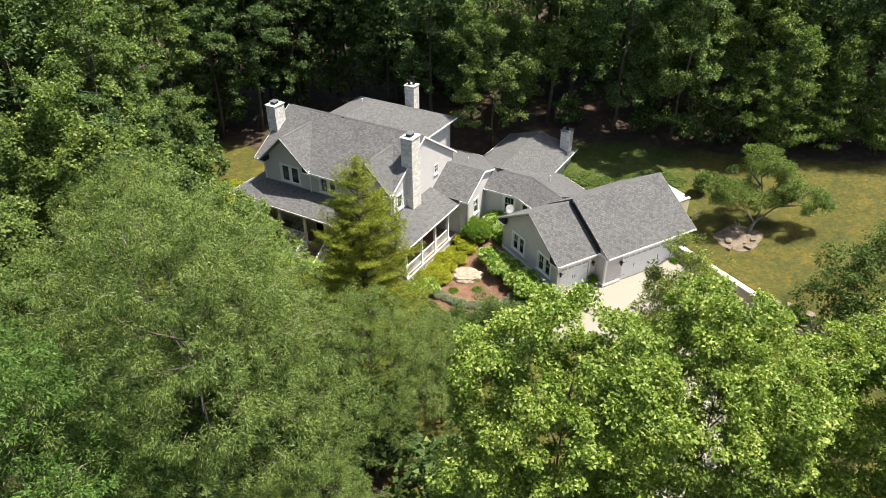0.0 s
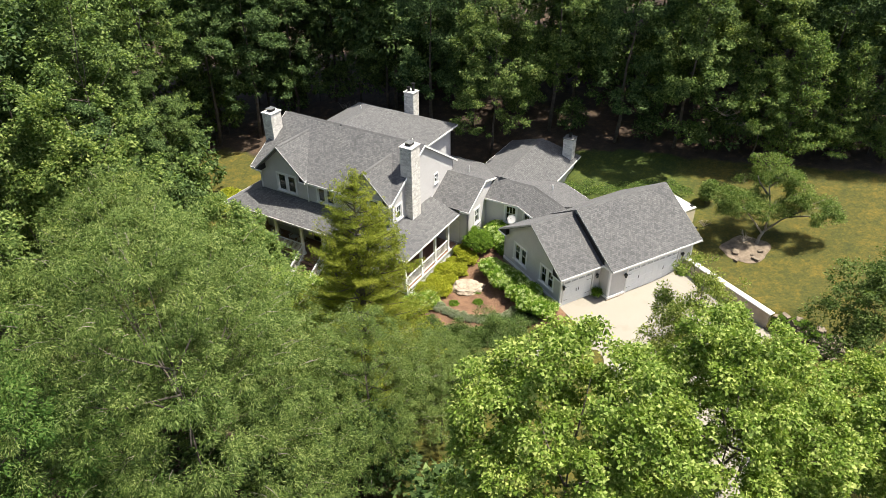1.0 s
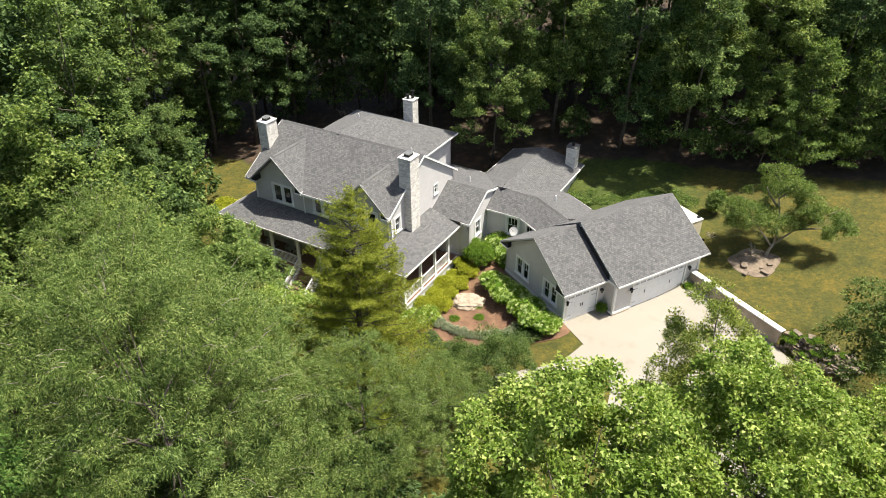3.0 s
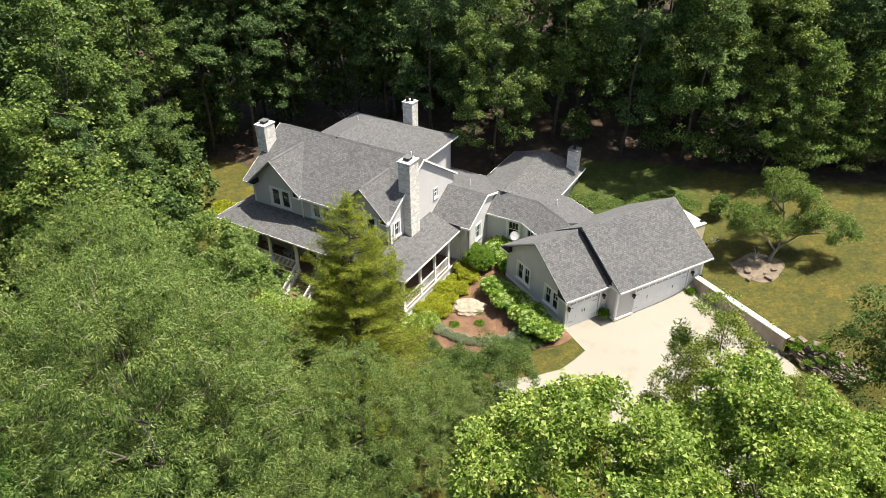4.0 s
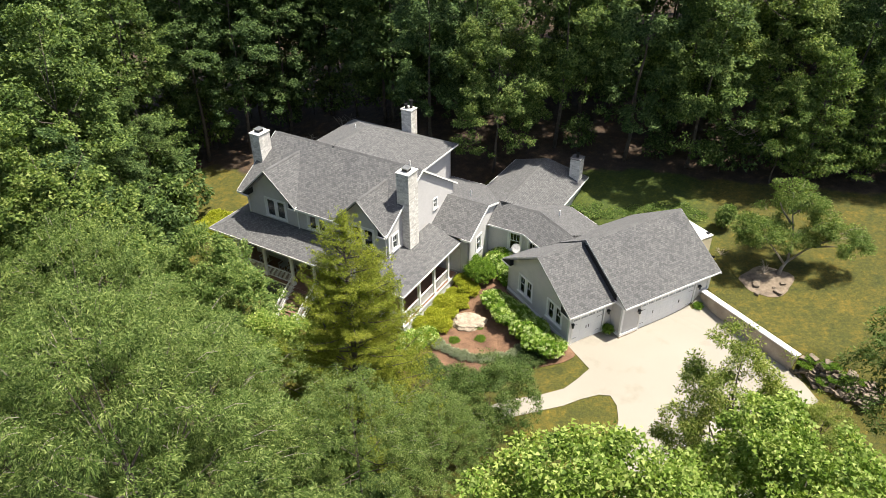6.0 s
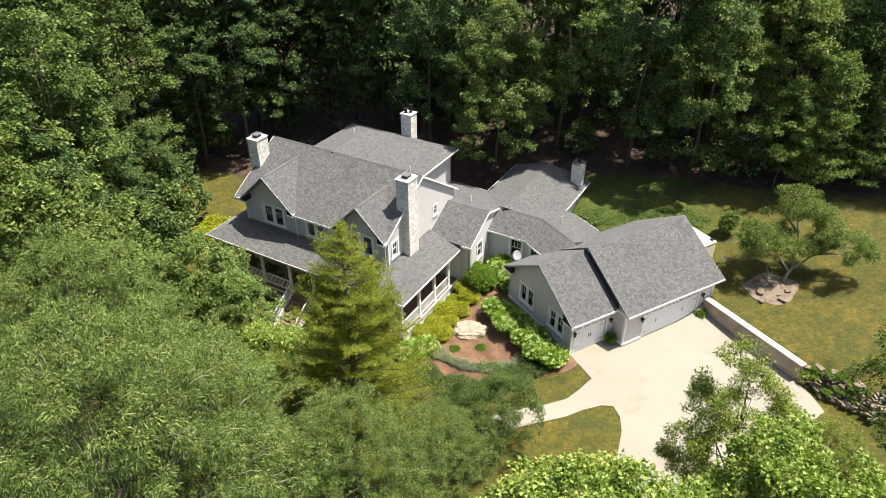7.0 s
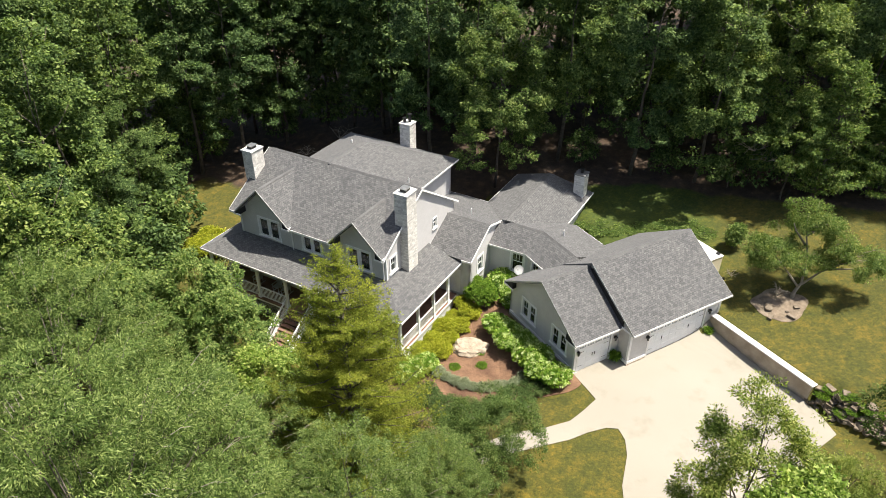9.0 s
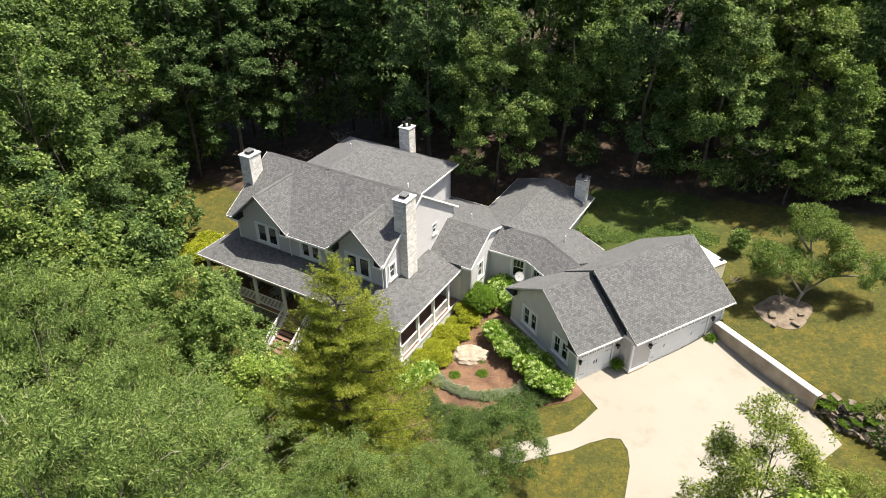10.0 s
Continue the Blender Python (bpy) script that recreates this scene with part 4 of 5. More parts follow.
part("foundation", bm, CONCRETE, garage)
bm = bmesh.new()
box(bm, (30.14, GF - 0.08, 0.14), (31.72, GF, 0.3), GARAGE)
box(bm, (30.12, GF - 0.08, 0.14), (30.198, GS, 0.3), GARAGE)
part("water_table", bm, TRIM, garage)
rng = random.Random(8)
g = 30.1
while g < 31.7:
    w = rng.uniform(0.2, 0.4)
    for k in range(2):
        bm = bmesh.new()
        box(bm, (g + 0.006, GF - rng.uniform(0.09, 0.12), 0.07 * k), (min(g + w, 31.72) - 0.006, GF - 0.002, 0.07 * k + 0.064), GARAGE)
        part("base_stone", bm, ROCK, garage)
    g += w


def garage_door(a, b, face, name):
    """A sectional door with raised panels, top lights with small panes, strap hinges and two handles."""
    bm = bmesh.new()
    box(bm, (a, face + 0.06, 0.01), (b, face + 0.1, 2.13), GARAGE)
    ob = part(name, bm, DOOR_WHITE, garage, "white panelled garage door, closed")
    n = int(round((b - a) / 0.61))
    w = (b - a) / n
    for row in range(3):
        z0 = 0.05 + 0.53 * row
        for k in range(n):
            panel = bmesh.new()
            box(panel, (a + w * k + 0.03, face + 0.051, z0), (a + w * (k + 1) - 0.03, face + 0.06, z0 + 0.46), GARAGE)
            part("panel", panel, DOOR_WHITE, ob)
    for k in range(n):
        light = bmesh.new()
        box(light, (a + w * k + 0.07, face + 0.05, 1.87), (a + w * (k + 1) - 0.07, face + 0.059, 2.02), GARAGE)
        part("window_light", light, GLASS_PALE, ob)
        bar = bmesh.new()
        for j in range(1, 4):
            x = a + w * k + 0.07 + (w - 0.14) * j / 4
            box(bar, (x - 0.012, face + 0.042, 1.84), (x + 0.012, face + 0.05, 2.04), GARAGE)
        part("muntin", bar, DOOR_WHITE, ob)
    for x in (a + 0.02, b - 0.5):
        for z in (0.42, 1.55):
            strap = bmesh.new()
            box(strap, (x, face + 0.044, z), (x + 0.42, face + 0.05, z + 0.025), GARAGE)
            part("strap_hinge", strap, SHINGLES_CAP, ob)
    mid = (a + b) / 2
    for x in ((mid - 0.12, mid + 0.08) if b - a < 3 else (mid - 1.3, mid + 1.1)):
        grip = bmesh.new()
        box(grip, (x, face + 0.02, 0.95), (x + 0.04, face + 0.045, 1.2), GARAGE)
        part("handle", grip, DARK, ob)
    trim = bmesh.new()
    for lo, hi in (((a - 0.12, face - 0.03, 0.0), (a, face + 0.06, 2.14)), ((b, face - 0.03, 0.0), (b + 0.12, face + 0.06, 2.14)), ((a - 0.12, face - 0.03, 2.14), (b + 0.12, face + 0.06, 2.28))):
        box(trim, lo, hi, GARAGE)
    part("casing", trim, TRIM, ob)


GLASS_DARK, _nt, _b = material("tinted_glass")
_b.inputs["Base Color"].default_value, _b.inputs["Roughness"].default_value = (0.035, 0.04, 0.045, 1), 0.06
GLASS_PALE, _nt, _b = material("frosted_glass")
_b.inputs["Base Color"].default_value, _b.inputs["Roughness"].default_value = (0.34, 0.36, 0.38, 1), 0.15
garage_door(31.9, 36.8, GF, "double_door")
garage_door(26.98, 29.5, GS, "single_door")


def wall_lantern(at):
    ob = thing("wall_lantern", GARAGE @ pose(*at), "black wall lantern beside a garage door", "lamp", "garage lanterns")
    m = world_of(ob)
    bm = bmesh.new()
    box(bm, (-0.06, -0.02, -0.12), (0.06, 0.0, 0.12), m)
    part("back_plate", bm, DARK, ob)
    bm = bmesh.new()
    tube(bm, m @ Vector((0, -0.14, -0.17)), m @ Vector((0, -0.14, 0.1)), 0.07, 0.1, 6)
    part("lantern_glass", bm, GLASS_DARK, ob)
    bm = bmesh.new()
    tube(bm, m @ Vector((0, -0.14, 0.1)), m @ Vector((0, -0.14, 0.22)), 0.13, 0.02, 6)
    box(bm, (-0.015, -0.14, 0.02), (0.015, -0.02, 0.05), m)
    part("lantern_hood", bm, DARK, ob)


for g, h in ((26.84, GS), (29.83, GS), (31.62, GF), (37.15, GF)):
    wall_lantern((g, h, 1.75))

# satellite dish
dish = thing("satellite_dish", gp(27.6, 38.35, 2.6), "small white satellite dish on the garage eave", "dish")
bm = bmesh.new()
c, axis = gp(27.6, 38.55, 3.1), Vector((-0.25, -0.75, 0.55)).normalized()
a = axis.orthogonal().normalized()
b = axis.cross(a)
rings = []
for k in range(6):
    r = 0.36 * k / 5
    rings.append([bm.verts.new(c + (a * math.cos(t * math.tau / 24) + b * math.sin(t * math.tau / 24)) * r + axis * (0.35 * r * r)) for t in range(24 if k else 1)])
for t in range(24):
    bm.faces.new((rings[0][0], rings[1][t], rings[1][(t + 1) % 24]))
    for k in range(1, 5):
        bm.faces.new((rings[k][t], rings[k + 1][t], rings[k + 1][(t + 1) % 24], rings[k][(t + 1) % 24]))
bmesh.ops.solidify(bm, geom=bm.faces[:], thickness=0.02)
part("reflector", bm, TRIM, dish, smooth=True)
bm = bmesh.new()
tube(bm, gp(27.6, 38.4, 2.5), c - axis * 0.02, 0.03, 0.03)
part("mast", bm, STEEL, dish)
bm = bmesh.new()
tube(bm, c - b * 0.3, c + axis * 0.4, 0.012, 0.012)
tube(bm, c + axis * 0.36, c + axis * 0.46, 0.04, 0.04)
part("feed_arm", bm, STEEL, dish)

# retaining wall with a white cap
retaining = tagged(thing("retaining_wall", gp(37.6, 26, 0), "weathered stucco retaining wall with a white cap", "wall"), kind="structure")
bm = bmesh.new()
box(bm, (37.44, 22.2, -0.4), (37.76, 29.9, 1.24), GARAGE)
part("wall_body", bm, STUCCO, retaining)
for a, b in ((22.1, 24.65), (24.66, 27.25), (27.26, 29.92)):
    bm = bmesh.new()
    box(bm, (37.38, a, 1.24), (37.84, b, 1.34), GARAGE)
    bmesh.ops.bevel(bm, geom=bm.edges[:], offset=0.015, segments=1, affect="EDGES")
    part("cap_slab", bm, CAP, retaining)

# cream utility trailer behind the garage
trailer = thing("utility_trailer", gp(40.6, 34.2, height_at(*gp(40.6, 34.2, 0).xy)), "small cream box trailer with a white roof", "trailer")
gz = height_at(*gp(40.6, 34.2, 0).xy)
bm = bmesh.new()
box(bm, (39.75, 32.75, gz + 0.16), (41.2, 35.6, gz + 1.5), GARAGE)
bmesh.ops.bevel(bm, geom=bm.edges[:], offset=0.06, segments=2, affect="EDGES")
part("body", bm, CREAM, trailer)
bm = bmesh.new()
box(bm, (39.72, 32.72, gz + 1.5), (41.23, 35.63, gz + 1.57), GARAGE)
bmesh.ops.bevel(bm, geom=bm.edges[:], offset=0.03, segments=2, affect="EDGES")
part("roof", bm, CAP, trailer)
bm = bmesh.new()
box(bm, (40.9, 32.95, gz + 1.57), (41.1, 33.2, gz + 1.66), GARAGE)
part("roof_vent", bm, DARK, trailer)
for g in (39.72, 41.1):
    bm = bmesh.new()
    tube(bm, gp(g, 34.2, gz + 0.32), gp(g + 0.14, 34.2, gz + 0.32), 0.32, 0.32, 18)
    wheel = part("wheel", bm, RUBBER, trailer)
    bm = bmesh.new()
    tube(bm, gp(g - 0.01, 34.2, gz + 0.32), gp(g + 0.15, 34.2, gz + 0.32), 0.17, 0.17, 12)
    part("rim", bm, STEEL, wheel)
bm = bmesh.new()
beam(bm, gp(40.5, 32.75, gz + 0.42), gp(40.5, 31.7, gz + 0.42), 0.08, 0.08)
tube(bm, gp(40.5, 31.8, gz), gp(40.5, 31.8, gz + 0.5), 0.03, 0.03)
part("hitch", bm, DARK, trailer)

# ---- foliage ----
def leaf_arrays(rng, centres, outs, per, spread, size, thin, droop, lift=0.5, flat=0.6, broad=False):
    """Leaves radiating in tufts about cluster centres: three corners each, four for broad leaves."""
    n = len(centres) * per
    c = np.repeat(centres, per, axis=0)
    o = np.repeat(outs, per, axis=0)
    girth = np.repeat(rng.uniform(0.65, 1.35, (len(centres), 1)), per, axis=0)
    ball = rng.normal(size=(n, 3)) + o * 0.35
    ball /= np.linalg.norm(ball, axis=1, keepdims=True) + 1e-9
    p = c + ball * (rng.random((n, 1)) ** 0.5) * np.array([1.0, 1.0, flat]) * spread * 1.7 * girth
    p += rng.normal(size=(n, 3)) * spread * 0.2
    way = o * 0.35 + ball * 0.9 + rng.normal(size=(n, 3)) * 0.35
    way[:, 2] -= droop
    way /= np.linalg.norm(way, axis=1, keepdims=True) + 1e-9
    face = o * 0.4 + ball * 0.8 + rng.normal(size=(n, 3)) * 0.25
    face[:, 2] += lift
    side = np.cross(way, face)
    side /= np.linalg.norm(side, axis=1, keepdims=True) + 1e-9
    length = size * rng.uniform(0.6, 1.4, (n, 1))
    width = length * thin
    sag = np.zeros((n, 3))
    sag[:, 2] = -0.2 * length[:, 0]
    tip = p + way * length + sag
    if broad:
        belly = p + way * length * rng.uniform(0.35, 0.65, (n, 1))
        return np.stack([p, belly + side * width * 0.5, tip, belly - side * width * 0.5], 1).reshape(-1, 3)
    foot = p + side * width * 0.5
    other = p - side * width * 0.5 + way * length * rng.uniform(0.0, 0.4, (n, 1))
    return np.stack([foot, tip, other], 1).reshape(-1, 3)


def leaf_mesh(name, corners, mat, sides=3):
    n = len(corners) // sides
    me = bpy.data.meshes.new(name)
    me.vertices.add(n * sides)
    me.vertices.foreach_set("co", corners.astype(np.float32).ravel())
    me.loops.add(n * sides)
    me.loops.foreach_set("vertex_index", np.arange(n * sides, dtype=np.int32))
    me.polygons.add(n)
    me.polygons.foreach_set("loop_start", np.arange(0, n * sides, sides, dtype=np.int32))
    me.update()
    me.materials.append(mat)
    return me


def lobe_points(rng, lobes, count, shell=0.72, keep_low=-0.75, gaps=0.0, cut=-0.06):
    """Cluster centres near the skin of a crown of overlapping lobes (x, y, z, radius, height radius)."""
    lobes = np.array(lobes)
    weight = lobes[:, 3] * lobes[:, 4]
    centres, outs = [], []
    while len(centres) < count:
        k = rng.choice(len(lobes), p=weight / weight.sum())
        d = rng.normal(size=3)
        d /= np.linalg.norm(d)
        if d[2] < keep_low:
            continue
        r = shell + (1.06 - shell) * rng.random() ** 0.6
        scale = np.array([lobes[k, 3], lobes[k, 3], lobes[k, 4]])
        p = lobes[k, :3] + d * scale * r
        inside = np.linalg.norm((p - lobes[:, :3]) / lobes[:, [3, 3, 4]], axis=1)
        inside[k] = 9
        if inside.min() < 0.62:
            continue
        if gaps and noise.noise(Vector(p) * gaps) < cut + 0.12 * rng.random():
            continue
        centres.append(p)
        outs.append(d)
    return np.array(centres), np.array(outs)


def limb(bm, points, r0, r1, sides=7):
    """A bent tapering limb through points."""
    rings = []
    n = len(points)
    for i, p in enumerate(points):
        axis = (Vector(points[min(i + 1, n - 1)]) - Vector(points[max(i - 1, 0)])).normalized()
        a = axis.orthogonal().normalized()
        b = axis.cross(a)
        r = r0 + (r1 - r0) * i / (n - 1)
        rings.append([bm.verts.new(Vector(p) + (a * math.cos(k * math.tau / sides) + b * math.sin(k * math.tau / sides)) * r) for k in range(sides)])
    for i in range(n - 1):
        for k in range(sides):
            bm.faces.new((rings[i][k], rings[i][(k + 1) % sides], rings[i + 1][(k + 1) % sides], rings[i + 1][k]))
    bm.faces.new(rings[-1])
    bm.faces.new(rings[0][::-1])


def broadleaf(name, seed, height, radius, base, mat, label, clusters, per, spread, size, thin=0.55, droop=0.15, bark=None, lobes_n=9, limbs_n=10, shell=0.7, trunk_r=None, flat=0.75, lift=0.5, girths=(0.34, 0.5), group="", twigs=0, broad=False, gaps=0.9, cut=-0.12, crown_lobes=None, stems=None, low=0.2):
    """A tree at the origin: trunk, limbs and a crown of lobes from base to height. crown_lobes and stems give a shape of its own."""
    rng = np.random.default_rng(seed)
    ob = thing(name, Matrix(), label, "tree", group)
    span = height - base
    lobes = [(0, 0, base + span * 0.55, radius * 0.62, span * 0.44)]
    for k in range(lobes_n):
        ang = k * 2.4 + rng.uniform(-0.4, 0.4)
        f = (k + 0.5) / lobes_n
        rise = low + (0.82 - low) * f
        zc = base + span * rise
        reach = radius * (0.68 * math.sqrt(max(0.05, 1 - (2 * abs(rise - 0.42)) ** 2 * 0.8))) * rng.uniform(0.75, 1.1)
        lr = radius * rng.uniform(*girths) * (1.0 - 0.25 * f)
        lobes.append((math.cos(ang) * reach, math.sin(ang) * reach, zc, lr, lr * flat * rng.uniform(0.8, 1.2)))
    lobes.append((rng.uniform(-0.1, 0.1) * radius, rng.uniform(-0.1, 0.1) * radius, height - radius * 0.28, radius * 0.36, radius * 0.3))
    lobes.append((0, 0, height - radius * 0.7, radius * 0.5, radius * 0.36))
    lobes = crown_lobes or lobes
    centres, outs = lobe_points(rng, lobes, clusters, shell, gaps=gaps, cut=cut)
    quads = leaf_arrays(rng, centres, outs, per, spread, size, thin, droop, lift, broad=broad)
    crown = new("crown", leaf_mesh("crown", quads, mat, 4 if broad else 3))
    crown.parent = ob
    bm = bmesh.new()
    tr = trunk_r or height * 0.009
    lean = Vector((rng.uniform(-0.02, 0.02), rng.uniform(-0.02, 0.02), 1))
    top = height - radius * 1.3
    if stems:
        limb(bm, stems[0], tr, tr * 0.45)
    else:
        limb(bm, [lean * (top * k / 6) + Vector((0, 0, -0.3 if k == 0 else 0)) + Vector((rng.uniform(-1, 1), rng.uniform(-1, 1), 0)) * 0.008 * height * (k > 0) for k in range(7)], tr, tr * 0.1)
    trunk = new("trunk", mesh_of("trunk", bm, bark or BARK, True))
    trunk.parent = ob
    for way in (stems or [])[1:]:
        bm = bmesh.new()
        limb(bm, way, tr * 0.5, tr * 0.1, 6)
        branch = new("limb", mesh_of("limb", bm, bark or BARK, True))
        branch.parent = ob
    for k in range(0 if stems else min(limbs_n, len(lobes))):
        lo = lobes[-1 - k] if k < len(lobes) else lobes[0]
        target = Vector(lo[:3])
        start = lean * max(base * 0.8, target.z - lo[3] * 1.1 - 1.0)
        bm = bmesh.new()
        mid = (start + target) / 2 + Vector((0, 0, -0.08 * radius))
        limb(bm, [start, mid, target], tr * 0.26, tr * 0.05, 6)
        branch = new("limb", mesh_of("limb", bm, bark or BARK, True))
        branch.parent = ob
    if twigs:
        bm = bmesh.new()
        pick = rng.choice(len(centres), twigs, replace=False)
        for i in pick:
            tip = Vector(centres[i]) + Vector(outs[i]) * spread * 0.7
            root = Vector(centres[i]) * 0.85 + Vector((0, 0, centres[i][2] * 0.14))
            limb(bm, [root, (root + tip) / 2 + Vector((0, 0, 0.1)), tip], 0.013, 0.004, 3)
        tw = new("branchwork", mesh_of("branchwork", bm, PALE_BARK))
        tw.parent = ob
        tagged(tw, kind="stuff")
    return ob


def conifer(name, seed, height, radius, base, mat, label, boughs_n, per, size, thin=0.25, spread=0.09, power=0.7, spires=5, plume=0.22):
    """A cedar: rising boughs, each a feathery plume with side sprays, round a straight trunk with several spires."""
    rng = np.random.default_rng(seed)
    ob = thing(name, Matrix(), label, "tree")
    centres, outs = [], []
    bm = bmesh.new()
    limb(bm, [(0, 0, -0.3), (0, 0, height * 0.5), (0, 0, height * 0.94)], height * 0.014, 0.03)
    trunk = new("trunk", mesh_of("trunk", bm, BARK, True))
    trunk.parent = ob
    boughs = bmesh.new()

    def plumed(foot, d, reach, curl):
        across = np.cross(d, (0, 0, 1))
        across /= np.linalg.norm(across) + 1e-6
        n = max(3, int(reach / plume))
        for s in range(n + 1):
            q = s / n
            c = foot + d * reach * q + np.array([0, 0, curl * reach * q * q])
            heading = d + np.array([0, 0, 2 * curl * q])
            if q > 0.25 or reach < 1.0:
                centres.append(c)
                outs.append(heading)
            if 0.2 < q < 0.95:
                for hand in (-1, 1):
                    arm = reach * 0.42 * (1 - q) * rng.uniform(0.6, 1.2) + 0.12
                    w = heading * 0.75 + across * hand * 0.8 + np.array([0, 0, rng.uniform(-0.1, 0.3)])
                    for k in range(1, max(2, int(arm / plume)) + 1):
                        centres.append(c + w * plume * k + rng.normal(size=3) * 0.03)
                        outs.append(w)
        tip = foot + d * reach + np.array([0, 0, curl * reach])
        limb(boughs, [tuple(foot), tuple(foot + d * reach * 0.5 + np.array([0, 0, curl * reach * 0.25])), tuple(tip)], 0.045, 0.01, 4)

    for k in range(boughs_n):
        f = ((k + 0.5) / boughs_n) ** 1.15
        z = base + (height - base) * f * 0.97
        reach = radius * (1 - f) ** power * rng.uniform(0.55, 1.12) + 0.25
        ang = k * 2.39996 + rng.uniform(-0.35, 0.35)
        d = np.array([math.cos(ang), math.sin(ang), rng.uniform(0.1, 0.45)])
        plumed(np.array([0, 0, z]), d, reach, rng.uniform(0.1, 0.35))
    for k in range(spires):
        ang, r = k * 2.2 + rng.uniform(-0.4, 0.4), radius * rng.uniform(0.15, 0.38)
        foot = np.array([math.cos(ang) * r, math.sin(ang) * r, height * rng.uniform(0.55, 0.74)])
        tall = height * rng.uniform(0.12, 0.19)
        plumed(foot, np.array([math.cos(ang) * 0.12, math.sin(ang) * 0.12, 1.0]), tall, 0.0)
        for j in range(7):
            turn = j * 2.4
            plumed(foot + np.array([0, 0, tall * j / 8]), np.array([math.cos(turn), math.sin(turn), 0.7]), 0.75 * (1 - j / 9), 0.2)
    plumed(np.array([0, 0, height * 0.88]), np.array([0.02, 0.01, 1.0]), height * 0.12, 0.0)
    quads = leaf_arrays(rng, np.array(centres), np.array(outs), per, spread, size, thin, -0.05, 0.6)
    crown = new("crown", leaf_mesh("crown", quads, mat))
    crown.parent = ob
    br = new("boughwork", mesh_of("boughwork", boughs, BARK))
    br.parent = ob
    tagged(br, kind="stuff")
    return ob


def shrub(name, seed, radius, height, mat, label, clusters, per, size, thin=0.6, blooms=0, category="shrub", group="", spread=0.1):
    """A rounded shrub at the origin: stems, leaves and, where it flowers, heads of petals."""
    rng = np.random.default_rng(seed)
    ob = thing(name, Matrix(), label, category, group)
    lobes = [(0, 0, height * 0.5, radius * 0.75, height * 0.45)]
    for k in range(6):
        ang = k * 1.05 + rng.uniform(-0.2, 0.2)
        lobes.append((math.cos(ang) * radius * 0.5, math.sin(ang) * radius * 0.5, height * rng.uniform(0.35, 0.6), radius * rng.uniform(0.4, 0.55), height * rng.uniform(0.3, 0.42)))
    centres, outs = lobe_points(rng, lobes, clusters, 0.6, -0.5)
    leaves = new("leaves", leaf_mesh("leaves", leaf_arrays(rng, centres, outs, per, spread, size, thin, 0.1), mat))
    leaves.parent = ob
    bm = bmesh.new()
    for k in range(7):
        ang = k * 0.9
        limb(bm, [(0.05 * math.cos(ang), 0.05 * math.sin(ang), -0.1), (radius * 0.3 * math.cos(ang), radius * 0.3 * math.sin(ang), height * 0.4), (radius * 0.55 * math.cos(ang), radius * 0.55 * math.sin(ang), height * 0.75)], 0.025, 0.008, 5)
    st = new("stems", mesh_of("stems", bm, BARK))
    st.parent = ob
    if blooms:
        c2, o2 = lobe_points(rng, lobes, blooms, 0.98, -0.05)
        heads = new("flower_mass", leaf_mesh("flower_mass", leaf_arrays(rng, c2, o2, 40, 0.075, 0.075, 1.0, 0.0, 0.3, 0.8), BLOOM))
        heads.parent = ob
        tagged(heads, "cream flower heads", kind="stuff")
    return ob


def plant(ob, x, y, turn=0.0, scale=1.0, z=None):
    """Moves a thing built at the origin to its place on the ground."""
    m = pose(x, y, height_at(x, y) if z is None else z, 0, 0, turn) @ Matrix.Diagonal((scale, scale, scale, 1))
    ob.matrix_basis = m
    return ob


def plant_copy(ob, x, y, turn, scale):
    made = copy_thing(ob, pose(x, y, height_at(x, y), 0, 0, turn))
    made.scale = (scale, scale, scale)
    return made


# ---- near trees ----
WILLOW_LABEL = "tall willow oak with fine narrow leaves"
willow = plant(broadleaf("oak_tree", 11, 20.5, 7.2, 5.0, LEAF_WILLOW, WILLOW_LABEL, 2300, 88, 0.175, 0.115, 0.26, 0.3, lobes_n=34, limbs_n=14, girths=(0.22, 0.36), twigs=300, gaps=1.5, cut=-0.14, shell=0.6, flat=0.7, lift=0.7), -9.5, 19.5, 0)
willow_b = plant(broadleaf("oak_tree", 12, 17.6, 6.0, 4.0, LEAF_WILLOW, WILLOW_LABEL, 1400, 72, 0.175, 0.118, 0.28, 0.3, lobes_n=28, limbs_n=12, girths=(0.24, 0.38), twigs=260, flat=0.7, lift=0.7, gaps=1.4, cut=-0.12), -15.5, 28.8, 0)
plant_copy(willow_b, -3.6, 24.6, 250, 0.72)
plant_copy(willow_b, -9.5, 26.2, 60, 0.78)
plant_copy(willow_b, -0.1, 28.4, 140, 0.46)
plant_copy(willow_b, -4.8, 16.6, 20, 0.62)
TULIP_LABEL = "bright green tulip tree with broad leaves"
tulip = plant(broadleaf("tulip_tree", 21, 19.6, 4.9, 6.0, LEAF_BRIGHT, TULIP_LABEL, 700, 190, 0.24, 0.1, 1.1, 0.05, lobes_n=32, limbs_n=8, girths=(0.23, 0.37), flat=1.3, twigs=30, lift=0.4, gaps=0.8, cut=-0.3), 3.9, 15.7, 0)
plant_copy(tulip, 9.0, 16.4, 130, 0.96)
plant_copy(tulip, 15.1, 16.2, 250, 0.91)
plant_copy(tulip, 20.3, 17.2, 20, 0.9)
cedar = plant(conifer("cedar_tree", 31, 16.0, 5.3, 1.2, LEAF_CEDAR, "yellow-green red cedar with feathery boughs and several tips", 140, 29, 0.1, 0.3, 0.072, 0.78, 9), -4.5, 31.9, 0)
OAK_LABEL = "light open oak growing beside the driveway"
